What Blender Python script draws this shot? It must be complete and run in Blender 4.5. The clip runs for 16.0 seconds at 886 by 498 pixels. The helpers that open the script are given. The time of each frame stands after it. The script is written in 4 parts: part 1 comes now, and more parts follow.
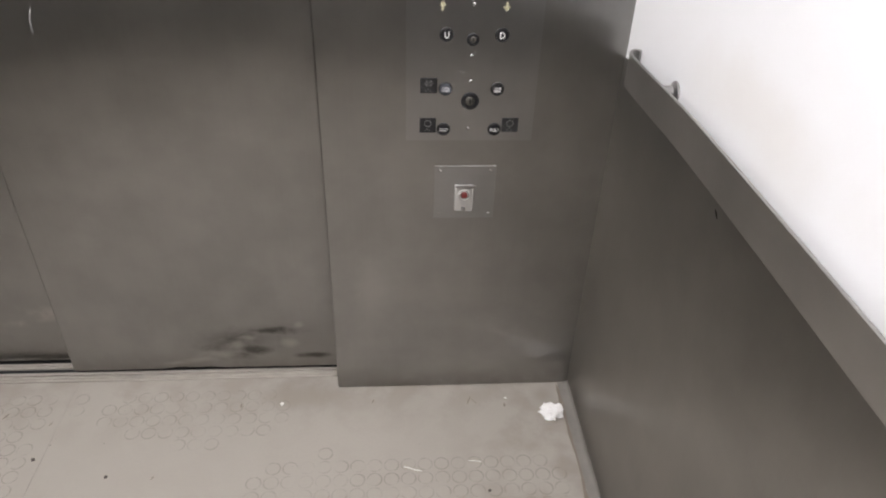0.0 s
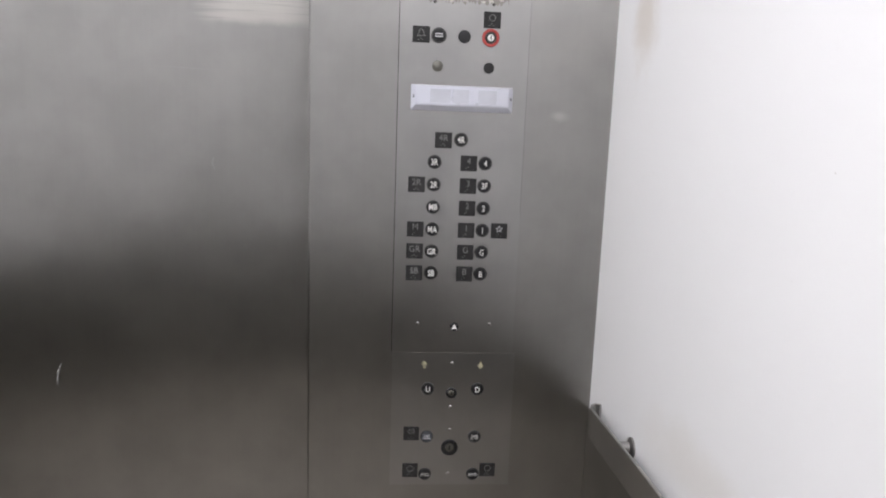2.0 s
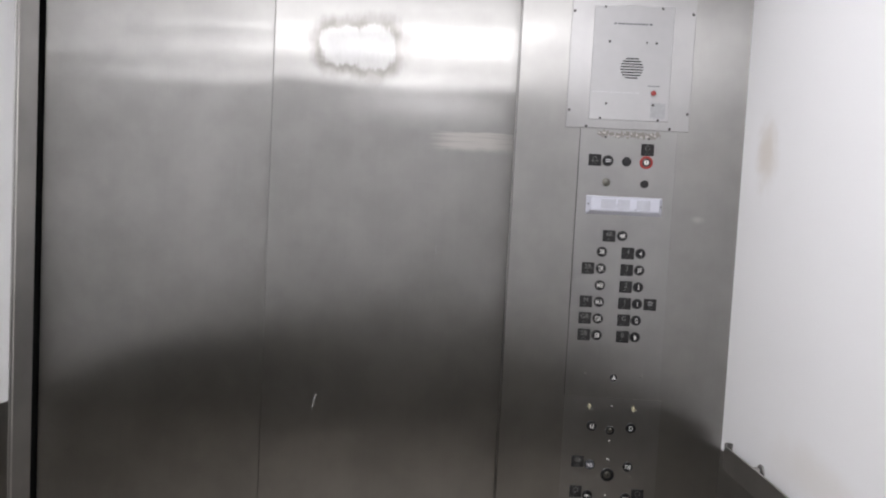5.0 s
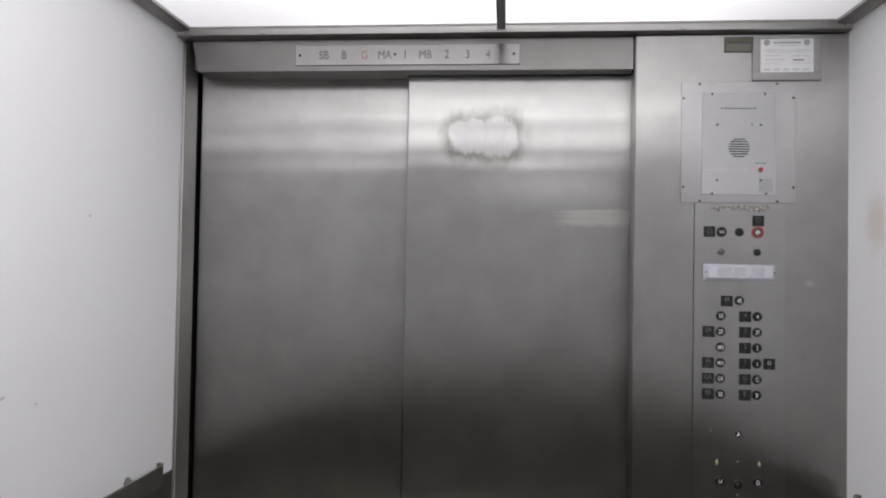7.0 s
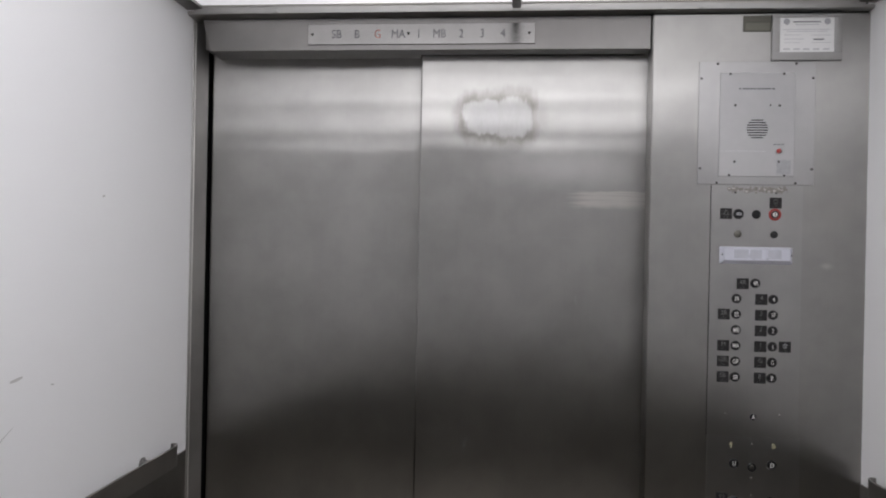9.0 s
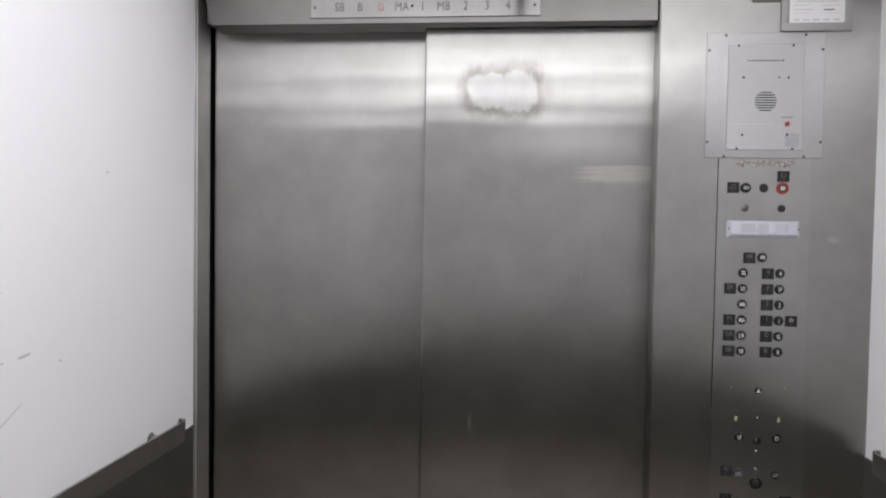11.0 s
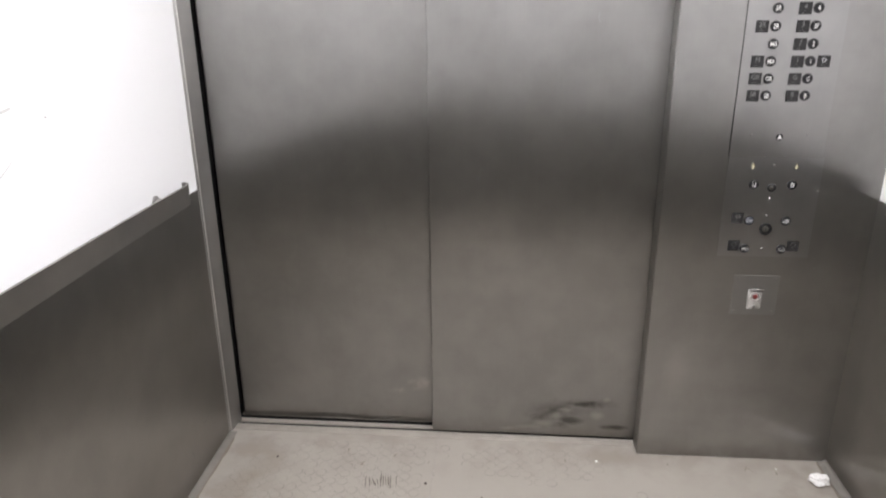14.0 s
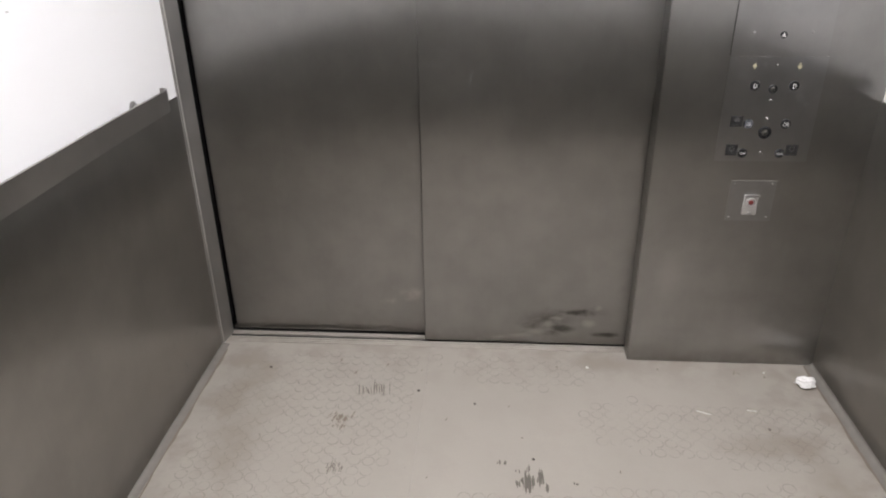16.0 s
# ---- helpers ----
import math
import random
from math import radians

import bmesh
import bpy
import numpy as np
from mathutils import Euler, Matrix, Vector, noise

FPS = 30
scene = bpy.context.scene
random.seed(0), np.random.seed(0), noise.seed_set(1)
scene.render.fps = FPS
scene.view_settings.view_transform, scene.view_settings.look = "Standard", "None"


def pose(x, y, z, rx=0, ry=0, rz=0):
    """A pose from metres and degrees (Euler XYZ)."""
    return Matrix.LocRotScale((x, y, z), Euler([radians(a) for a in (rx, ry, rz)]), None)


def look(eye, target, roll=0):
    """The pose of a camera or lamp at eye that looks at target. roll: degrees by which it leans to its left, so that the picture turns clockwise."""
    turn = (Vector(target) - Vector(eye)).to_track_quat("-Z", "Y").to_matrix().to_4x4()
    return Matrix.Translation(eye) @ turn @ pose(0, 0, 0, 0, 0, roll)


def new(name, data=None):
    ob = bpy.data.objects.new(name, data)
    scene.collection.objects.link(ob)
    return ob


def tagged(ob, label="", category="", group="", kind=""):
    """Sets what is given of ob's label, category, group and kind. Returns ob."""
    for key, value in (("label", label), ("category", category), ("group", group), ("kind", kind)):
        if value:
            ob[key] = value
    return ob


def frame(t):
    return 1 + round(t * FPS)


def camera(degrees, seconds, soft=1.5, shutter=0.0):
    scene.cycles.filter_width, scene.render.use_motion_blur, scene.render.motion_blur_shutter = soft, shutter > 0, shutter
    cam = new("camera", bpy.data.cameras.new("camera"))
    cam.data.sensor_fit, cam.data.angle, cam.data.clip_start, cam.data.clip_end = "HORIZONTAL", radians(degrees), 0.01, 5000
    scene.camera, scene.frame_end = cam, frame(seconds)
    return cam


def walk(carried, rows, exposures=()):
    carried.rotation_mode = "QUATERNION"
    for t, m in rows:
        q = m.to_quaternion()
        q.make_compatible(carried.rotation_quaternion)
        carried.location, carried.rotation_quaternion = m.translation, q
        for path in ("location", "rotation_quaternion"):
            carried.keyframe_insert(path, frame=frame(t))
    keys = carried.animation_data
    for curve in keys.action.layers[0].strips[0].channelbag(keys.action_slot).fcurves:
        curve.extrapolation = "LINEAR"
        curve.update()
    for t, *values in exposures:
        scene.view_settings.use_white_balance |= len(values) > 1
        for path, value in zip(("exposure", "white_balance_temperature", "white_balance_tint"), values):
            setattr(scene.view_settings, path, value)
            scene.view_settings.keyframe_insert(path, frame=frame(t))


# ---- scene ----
cam = camera(64.3, 16.0, soft=2.0, shutter=0.3)
PATH = [
    (0, (0.148, -1.316, 1.343), (0.287, 0.326, 0.21), 2.1),
    (0.5, (0.147, -1.338, 1.354), (0.296, 0.37, 0.325), 2.6),
    (1, (0.146, -1.374, 1.403), (0.333, 0.487, 0.696), 2.8),
    (1.5, (0.165, -1.412, 1.451), (0.326, 0.531, 1.005), 2.7),
    (2, (0.16, -1.416, 1.469), (0.317, 0.549, 1.13), 2.1),
    (2.5, (0.146, -1.411, 1.472), (0.311, 0.553, 1.135), 2.4),
    (3, (0.101, -1.438, 1.48), (0.253, 0.533, 1.18), 2.8),
    (3.5, (0.051, -1.525, 1.462), (0.184, 0.459, 1.251), 3.5),
    (4, (0.046, -1.656, 1.478), (0.034, 0.339, 1.33), 3.6),
    (4.2, (0.02, -1.708, 1.483), (-0.044, 0.284, 1.314), 2.9),
    (6.3, (-0.246, -2.095, 1.498), (-0.357, -0.098, 1.533), 2.8),
    (6.5, (-0.281, -2.09, 1.53), (-0.409, -0.095, 1.568), 2.1),
    (7, (-0.378, -2.114, 1.537), (-0.552, -0.122, 1.58), 1.0),
    (7.5, (-0.386, -2.127, 1.544), (-0.559, -0.136, 1.617), 1.2),
    (8, (-0.393, -2.119, 1.543), (-0.582, -0.129, 1.601), 1.3),
    (8.5, (-0.406, -2.108, 1.535), (-0.588, -0.116, 1.557), 1.2),
    (11, (-0.417, -2.098, 1.525), (-0.607, -0.108, 1.457), 0.9),
    (11.5, (-0.431, -2.091, 1.514), (-0.613, -0.102, 1.41), 1.6),
    (12, (-0.427, -2.09, 1.498), (-0.614, -0.102, 1.383), 1.2),
    (12.5, (-0.427, -2.084, 1.501), (-0.613, -0.098, 1.364), 1.2),
    (13, (-0.441, -2.053, 1.486), (-0.629, -0.095, 1.127), 0.0),
    (13.5, (-0.461, -2.04, 1.457), (-0.634, -0.115, 0.941), 0.0),
    (14, (-0.457, -2.02, 1.444), (-0.625, -0.147, 0.764), -0.6),
    (14.5, (-0.451, -2.003, 1.42), (-0.618, -0.179, 0.617), -1.2),
    (15, (-0.472, -1.997, 1.374), (-0.621, -0.216, 0.477), -1.5),
    (15.5, (-0.463, -1.996, 1.378), (-0.608, -0.219, 0.471), -1.5),
    (16, (-0.464, -1.992, 1.4), (-0.599, -0.207, 0.507), -0.8),
]
EXPOSURES = [(0.0, 2.56, 6550, 10), (1.0, 2.62, 6500, 10), (1.5, 2.40, 6450, 10), (2.5, 1.83, 6420, 10), (4.0, 1.84, 6400, 10), (6.5, 1.56, 6400, 10), (7.5, 1.28, 6400, 10), (8.5, 1.23, 6400, 10), (11.0, 1.64, 6400, 10), (12.5, 1.84, 6400, 10), (13.0, 2.13, 6430, 10), (13.5, 2.5, 6460, 10), (14.5, 2.70, 6505, 10), (16.0, 2.55, 6530, 10)]
walk(cam, [(t, look(eye, target, roll)) for t, eye, target, roll in PATH], EXPOSURES)

# ---- light ----
world = bpy.data.worlds.new("shaft")
world.use_nodes = True
world.node_tree.nodes["Background"].inputs[0].default_value = (0.02, 0.02, 0.02, 1)
world.node_tree.nodes["Background"].inputs[1].default_value = 0.2
scene.world = world
LAMP = 3.9


# ---- materials ----
class Net:
    """A small wrapper to write node materials in few lines."""

    def __init__(self, name):
        self.mat = bpy.data.materials.new(name)
        self.mat.use_nodes = True
        self.tree = self.mat.node_tree
        self.bsdf = self.tree.nodes["Principled BSDF"]

    def node(self, kind, operation=""):
        n = self.tree.nodes.new(kind)
        if operation:
            n.operation = operation
        return n

    def link(self, a, b):
        self.tree.links.new(a, b)

    def feed(self, socket, value):
        if isinstance(value, bpy.types.NodeSocket):
            self.link(value, socket)
        elif isinstance(value, (tuple, list)) and len(value) == 3 and socket.type == "RGBA":
            socket.default_value = (*value, 1)
        else:
            socket.default_value = value

    def math(self, op, a, b=0.0, clamp=False):
        n = self.node("ShaderNodeMath", op)
        n.use_clamp = clamp
        self.feed(n.inputs[0], a)
        self.feed(n.inputs[1], b)
        return n.outputs[0]

    def mix(self, factor, a, b):
        n = self.node("ShaderNodeMix")
        n.data_type = "RGBA"
        self.feed(n.inputs[0], factor)
        self.feed(n.inputs[6], a)
        self.feed(n.inputs[7], b)
        return n.outputs[2]

    def ramp(self, value, lo, hi, a=0.0, b=1.0):
        n = self.node("ShaderNodeMapRange")
        n.interpolation_type = "SMOOTHSTEP"
        for i, v in enumerate((value, lo, hi, a, b)):
            self.feed(n.inputs[i], v)
        return n.outputs[0]

    def place(self):
        return self.node("ShaderNodeNewGeometry").outputs["Position"]

    def xyz(self):
        n = self.node("ShaderNodeSeparateXYZ")
        self.link(self.place(), n.inputs[0])
        return n.outputs

    def noise(self, scale, detail=3.0, stretch=(1, 1, 1), rough=0.55):
        m = self.node("ShaderNodeVectorMath", "MULTIPLY")
        self.link(self.place(), m.inputs[0])
        m.inputs[1].default_value = stretch
        n = self.node("ShaderNodeTexNoise")
        self.link(m.outputs[0], n.inputs["Vector"])
        n.inputs["Scale"].default_value = scale
        n.inputs["Detail"].default_value = detail
        n.inputs["Roughness"].default_value = rough
        return n.outputs["Fac"]

    def oval(self, axis_a, axis_b, ca, cb, ra, rb, wobble=0.0, scale=12.0):
        """Distance from a centre in two world axes, 1 at the oval's rim, its edge roughened by noise."""
        p = self.xyz()
        a = self.math("DIVIDE", self.math("SUBTRACT", p[axis_a], ca), ra)
        b = self.math("DIVIDE", self.math("SUBTRACT", p[axis_b], cb), rb)
        d = self.math("SQRT", self.math("ADD", self.math("MULTIPLY", a, a), self.math("MULTIPLY", b, b)))
        if wobble:
            d = self.math("ADD", d, self.math("MULTIPLY", self.math("SUBTRACT", self.noise(scale, 4.0), 0.5), wobble))
        return d

    def block(self, axis_a, axis_b, ca, cb, ra, rb, edge=0.0):
        """As oval, but boxy with rounded corners; edge: a value that roughens the rim."""
        p = self.xyz()
        a = self.math("POWER", self.math("ABSOLUTE", self.math("DIVIDE", self.math("SUBTRACT", p[axis_a], ca), ra)), 3.2)
        b = self.math("POWER", self.math("ABSOLUTE", self.math("DIVIDE", self.math("SUBTRACT", p[axis_b], cb), rb)), 3.2)
        return self.math("ADD", self.math("POWER", self.math("ADD", a, b), 0.3125), edge)

    def bump(self, height, strength=0.2, distance=0.001):
        n = self.node("ShaderNodeBump")
        n.inputs["Strength"].default_value = strength
        n.inputs["Distance"].default_value = distance
        self.link(height, n.inputs["Height"])
        self.link(n.outputs[0], self.bsdf.inputs["Normal"])

    def done(self, color=None, rough=None, metal=None, **more):
        if color is not None:
            self.feed(self.bsdf.inputs["Base Color"], color)
        if rough is not None:
            self.feed(self.bsdf.inputs["Roughness"], rough)
        if metal is not None:
            self.feed(self.bsdf.inputs["Metallic"], metal)
        for key, value in more.items():
            self.feed(self.bsdf.inputs[key.replace("_", " ")], value)
        return self.mat


def steel(name, base, rough, grain=(140, 140, 1.6), aniso=0.85, extra=None):
    """Brushed stainless steel: fine grain, smudges and finger marks; extra(net, colour, roughness) adds wear or painted
    light of its own.
    """
    n = Net(name)
    fine = n.noise(1.0, 2.0, grain, 0.6)
    streak = n.noise(1.0, 3.0, tuple(g * 0.12 for g in grain), 0.6)
    smudge = n.noise(3.2, 4.0)
    spot = n.noise(17.0, 3.0)
    r = n.math("ADD", rough, n.math("MULTIPLY", n.math("SUBTRACT", streak, 0.5), 0.05))
    r = n.math("ADD", r, n.math("MULTIPLY", n.math("SUBTRACT", smudge, 0.5), 0.12))
    r = n.math("ADD", r, n.math("MULTIPLY", n.math("SUBTRACT", spot, 0.5), 0.03))
    blotch = n.noise(8.5, 4.0)
    dark = tuple(c * 0.79 for c in base)
    light = tuple(c * 1.05 for c in base)
    tone = n.math("ADD", n.math("MULTIPLY", n.ramp(smudge, 0.3, 0.7), 0.45), n.math("MULTIPLY", n.ramp(blotch, 0.3, 0.7), 0.35))
    tone = n.math("ADD", tone, n.math("ADD", n.math("MULTIPLY", fine, 0.14), n.math("MULTIPLY", streak, 0.06)))
    col = n.mix(tone, dark, light)
    if extra:
        col, r = extra(n, col, r)
    r = n.math("MINIMUM", r, 0.262) if rough < 0.27 else n.math("MAXIMUM", r, 0.288)
    t = n.node("ShaderNodeTangent")
    t.direction_type = "UV_MAP"
    n.link(t.outputs[0], n.bsdf.inputs["Tangent"])
    return n.done(col, r, 1.0, Anisotropic=aniso)


def plain(name, color, rough=0.5, metal=0.0, vary=0.15, scale=40.0, bump=0.0, **more):
    n = Net(name)
    f = n.noise(scale, 3.0)
    g = n.noise(scale * 0.12, 3.0)
    w = n.math("ADD", n.math("MULTIPLY", f, 0.5), n.math("MULTIPLY", g, 0.5))
    col = n.mix(w, tuple(c * (1 - vary) for c in color), tuple(min(1, c * (1 + vary)) for c in color))
    if bump:
        n.bump(f, bump, 0.001)
    return n.done(col, n.math("ADD", rough, n.math("MULTIPLY", n.math("SUBTRACT", g, 0.5), 0.15)), metal, **more)


def door_wear_and_light(n, col, r):
    """The right door's worn spot with a grey halo, a scrubbed strip beside the jamb and dirt along the foot; also
    painted light: a cloudy reflection and the dent's shade and highlights.
    """
    drip = n.math("MULTIPLY", n.math("SUBTRACT", n.noise(1.0, 3.0, (75, 75, 9)), 0.5), 0.42)
    ragged_edge = n.math("ADD", drip, n.math("MULTIPLY", n.math("SUBTRACT", n.noise(16.0, 3.0), 0.5), 0.55))
    main = n.block(0, 2, -0.488, 1.936, 0.064, 0.054, ragged_edge)
    other = n.block(0, 2, -0.402, 1.934, 0.056, 0.063, ragged_edge)
    d = n.math("MINIMUM", main, other)
    inner = n.ramp(d, 0.60, 1.10, 1.0, 0.0)
    halo = n.math("MULTIPLY", n.ramp(d, 0.82, 1.08), n.ramp(d, 1.08, 1.75, 1.0, 0.0))
    tail = n.ramp(n.oval(0, 2, -0.392, 1.852, 0.050, 0.034, 1.3, 22.0), 0.1, 1.2, 0.55, 0.0)
    tail = n.math("MAXIMUM", tail, n.ramp(n.oval(0, 2, -0.315, 1.940, 0.030, 0.050, 1.2, 20.0), 0.1, 1.2, 0.35, 0.0))
    halo = n.math("MAXIMUM", n.math("MULTIPLY", halo, n.ramp(n.noise(14.0, 3.0), 0.30, 0.64, 0.50, 0.95)), tail)
    col = n.mix(halo, col, (0.185, 0.178, 0.163))
    inner = n.math("MULTIPLY", inner, n.ramp(n.noise(1.0, 3.0, (48, 48, 20)), 0.30, 0.62, 0.45, 1.0))
    col = n.mix(inner, col, (0.45, 0.447, 0.440))
    r = n.math("ADD", r, n.math("MULTIPLY", inner, 0.12))
    # bright cloudy reflection below the spot, painted as paler steel
    cloud_reflection = n.ramp(n.oval(0, 2, -0.25, 1.785, 0.22, 0.075, 0.9, 7.0), 0.0, 1.2, 1.0, 0.0)
    col = n.mix(n.math("MULTIPLY", cloud_reflection, 0.7), col, (0.58, 0.575, 0.56))
    r = n.math("ADD", r, n.math("MULTIPLY", cloud_reflection, 0.03))
    p = n.xyz()
    hair = n.noise(1.0, 3.0, (6, 6, 220))
    left = n.ramp(n.math("ADD", p[0], n.math("MULTIPLY", hair, 0.07)), -0.205, -0.120)
    left = n.math("MULTIPLY", left, n.ramp(p[0], -0.075, -0.01, 1.0, 0.45))
    edge = n.math("ADD", p[2], n.math("MULTIPLY", n.noise(24.0, 3.0), 0.016))
    strip = n.math("MULTIPLY", n.math("MULTIPLY", left, n.ramp(edge, 1.662, 1.682)), n.ramp(edge, 1.718, 1.722, 1.0, 0.0))
    # shade of the dented foot, painted dark into the colour over the modelled creases
    dent_shade = n.ramp(n.oval(0, 2, -0.250, 0.100, 0.130, 0.050, 1.1, 14.0), 0.1, 1.2, 0.45, 0.0)
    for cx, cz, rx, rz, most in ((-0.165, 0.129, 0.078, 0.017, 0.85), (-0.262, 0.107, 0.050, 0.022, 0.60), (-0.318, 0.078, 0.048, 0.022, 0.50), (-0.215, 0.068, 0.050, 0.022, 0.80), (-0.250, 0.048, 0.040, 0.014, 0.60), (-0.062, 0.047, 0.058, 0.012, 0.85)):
        dent_shade = n.math("MAXIMUM", dent_shade, n.ramp(n.oval(0, 2, cx, cz, rx, rz, 1.1, 26.0), 0.2, 1.15, most, 0.0))
    col = n.mix(n.math("MULTIPLY", dent_shade, n.ramp(n.noise(1.0, 4.0, (30, 30, 50)), 0.28, 0.55, 0.45, 1.0)), col, (0.075, 0.072, 0.066))
    # pale ovals paint the light caught along the dent's crests
    crest_light = 0.0
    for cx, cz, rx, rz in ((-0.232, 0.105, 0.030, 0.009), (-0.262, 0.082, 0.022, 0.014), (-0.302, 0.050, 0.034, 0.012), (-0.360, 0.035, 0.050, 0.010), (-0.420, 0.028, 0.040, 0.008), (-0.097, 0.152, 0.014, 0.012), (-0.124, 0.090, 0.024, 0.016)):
        crest_light = n.math("MAXIMUM", crest_light, n.ramp(n.oval(0, 2, cx, cz, rx, rz, 0.8, 30.0), 0.1, 1.3, 0.42, 0.0))
    col = n.mix(crest_light, col, (0.60, 0.585, 0.55))
    strip = n.math("MULTIPLY", strip, n.ramp(hair, 0.28, 0.5, 0.35, 1.0))
    col = n.mix(n.math("MULTIPLY", strip, 0.75), col, (0.68, 0.66, 0.62))
    r = n.math("ADD", r, n.math("MULTIPLY", strip, 0.22))
    return foot_dirt(n, col, r)


def left_wear(n, col, r):
    """The rear leaf's pale rubbed smudge beside the meeting edge."""
    pale = n.ramp(n.oval(0, 2, -0.738, 0.165, 0.055, 0.032, 1.1, 20.0), 0.1, 1.1, 0.48, 0.0)
    pale = n.math("MAXIMUM", pale, n.ramp(n.oval(0, 2, -0.81, 0.137, 0.045, 0.020, 1.1, 24.0), 0.1, 1.0, 0.35, 0.0))
    col = n.mix(n.math("MULTIPLY", pale, n.ramp(n.noise(30.0, 3.0), 0.3, 0.6, 0.3, 1.0)), col, (0.68, 0.66, 0.62))
    return foot_dirt(n, col, r)


def panel_wear(n, col, r):
    """Pale rubbed spots beside the controls, and dirt along the foot."""
    pale = n.ramp(n.oval(0, 2, 0.497, 1.500, 0.022, 0.012, 1.0, 30.0), 0.1, 1.1, 0.40, 0.0)
    pale = n.math("MAXIMUM", pale, n.ramp(n.oval(0, 2, 0.100, 0.330, 0.060, 0.120, 1.2, 9.0), 0.1, 1.1, 0.22, 0.0))
    col = n.mix(pale, col, (0.62, 0.61, 0.59))
    return foot_dirt(n, col, r)


def foot_dirt(n, col, r):
    p = n.xyz()
    low = n.ramp(n.math("ADD", p[2], n.math("MULTIPLY", n.noise(9.0, 4.0), 0.09)), 0.05, 0.13, 1.0, 0.0)
    patch = n.math("MULTIPLY", low, n.ramp(n.noise(9.0, 4.0), 0.30, 0.66))
    col = n.mix(n.math("MULTIPLY", patch, 0.5), col, (0.17, 0.155, 0.13))
    return col, n.math("ADD", r, n.math("MULTIPLY", low, 0.05))


STEEL = (0.400, 0.394, 0.379)
M_DOOR_R = steel("brushed_steel_worn_shaded_door", STEEL, 0.292, grain=(190, 1, 1.6), aniso=1.0, extra=door_wear_and_light)
M_DOOR_L = steel("brushed_steel_door", STEEL, 0.292, grain=(190, 1, 1.6), aniso=1.0, extra=left_wear)
M_PANEL = steel("brushed_steel_panel", (0.404, 0.398, 0.383), 0.294, aniso=0.98, extra=panel_wear)
M_WAINSCOT = steel("brushed_steel_wainscot", (0.405, 0.396, 0.374), 0.36, aniso=0.94, extra=foot_dirt)
M_TRIM = steel("steel_trim", (0.42, 0.412, 0.40), 0.34)
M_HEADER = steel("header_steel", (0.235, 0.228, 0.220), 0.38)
M_JAMB = steel("jamb_steel", (0.52, 0.51, 0.495), 0.48, aniso=0.5)
M_PLATE = steel("satin_plate", (0.425, 0.420, 0.410), 0.294, aniso=0.97)
M_PLATE_LOW = steel("matte_lower_plate", (0.452, 0.452, 0.450), 0.30, aniso=0.97)
M_RAIL = steel("handrail_steel", (0.50, 0.49, 0.474), 0.42, grain=(260, 2.2, 260))
M_BEZEL = steel("bezel_steel", (0.43, 0.425, 0.42), 0.36)
M_INDICATOR = steel("indicator_steel", (0.30, 0.294, 0.286), 0.17, grain=(2.2, 260, 260), aniso=0.2)
M_CERT = plain("matte_grey_frame", (0.36, 0.355, 0.345), 0.5, 0.3)
# paler metal that paints the highlight along the left jamb's corner
M_EDGE_GLINT = plain("bright_edge_glint", (0.66, 0.65, 0.63), 0.5, 1.0)
M_SCREW = plain("screw_steel", (0.38, 0.37, 0.36), 0.34, 1.0)
M_DARK_SCREW = plain("tarnished_screw", (0.10, 0.095, 0.09), 0.45, 1.0)
M_SILL = plain("dirty_aluminium_sill", (0.37, 0.34, 0.30), 0.50, 0.45, vary=0.35, scale=25.0)
M_BLACK = plain("black_plastic", (0.010, 0.010, 0.011), 0.35, Specular_IOR_Level=0.35)
M_PIT = plain("black_recess", (0.006, 0.006, 0.006), 0.8)
M_TILE = plain("dark_grey_legend_plate", (0.018, 0.0175, 0.0175), 0.5, Specular_IOR_Level=0.3)
M_TILE_MARK = plain("grey_raised_character", (0.17, 0.168, 0.164), 0.5)
M_LEGEND = plain("white_legend", (0.78, 0.77, 0.74), 0.45, vary=0.05)
M_RING = plain("dull_button_ring", (0.085, 0.083, 0.081), 0.45, 1.0)
M_RED = plain("red_plastic", (0.34, 0.040, 0.034), 0.4)
M_REDDISH = plain("faded_red_print", (0.42, 0.20, 0.17), 0.5)
M_BLUE_LENS = plain("blue_grey_lens", (0.062, 0.068, 0.078), 0.25)
M_ARROW = plain("pale_yellow_arrow", (0.38, 0.355, 0.235), 0.5)
M_BRASS = plain("tarnished_brass", (0.17, 0.165, 0.145), 0.45, 1.0)
M_OLIVE = plain("olive_nameplate", (0.105, 0.102, 0.080), 0.5)
M_OLIVE_LIGHT = plain("light_olive_nameplate", (0.150, 0.148, 0.118), 0.5)
M_LILAC = plain("frosted_indicator_cover", (0.62, 0.63, 0.70), 0.30, vary=0.04, Transmission_Weight=0.15)
M_LENS = plain("clouded_display_window", (0.49, 0.50, 0.55), 0.35, vary=0.3, scale=45.0)
M_FACE = plain("pale_aluminium_faceplate", (0.47, 0.468, 0.468), 0.48, 0.35, vary=0.10)
M_GREYMARK = plain("grey_print", (0.13, 0.13, 0.14), 0.6)
M_FAINT = plain("faint_print", (0.56, 0.56, 0.57), 0.6)
M_SMEAR = plain("grey_smear", (0.38, 0.38, 0.39), 0.65, vary=0.4, scale=120.0)
M_PAPER = plain("certificate_paper", (0.80, 0.80, 0.79), 0.6, vary=0.05)
M_SEAL = plain("printed_seal", (0.40, 0.40, 0.42), 0.6)
M_GLUE = plain("dried_glue", (0.52, 0.50, 0.46), 0.75, vary=0.7, scale=130.0, bump=0.5)
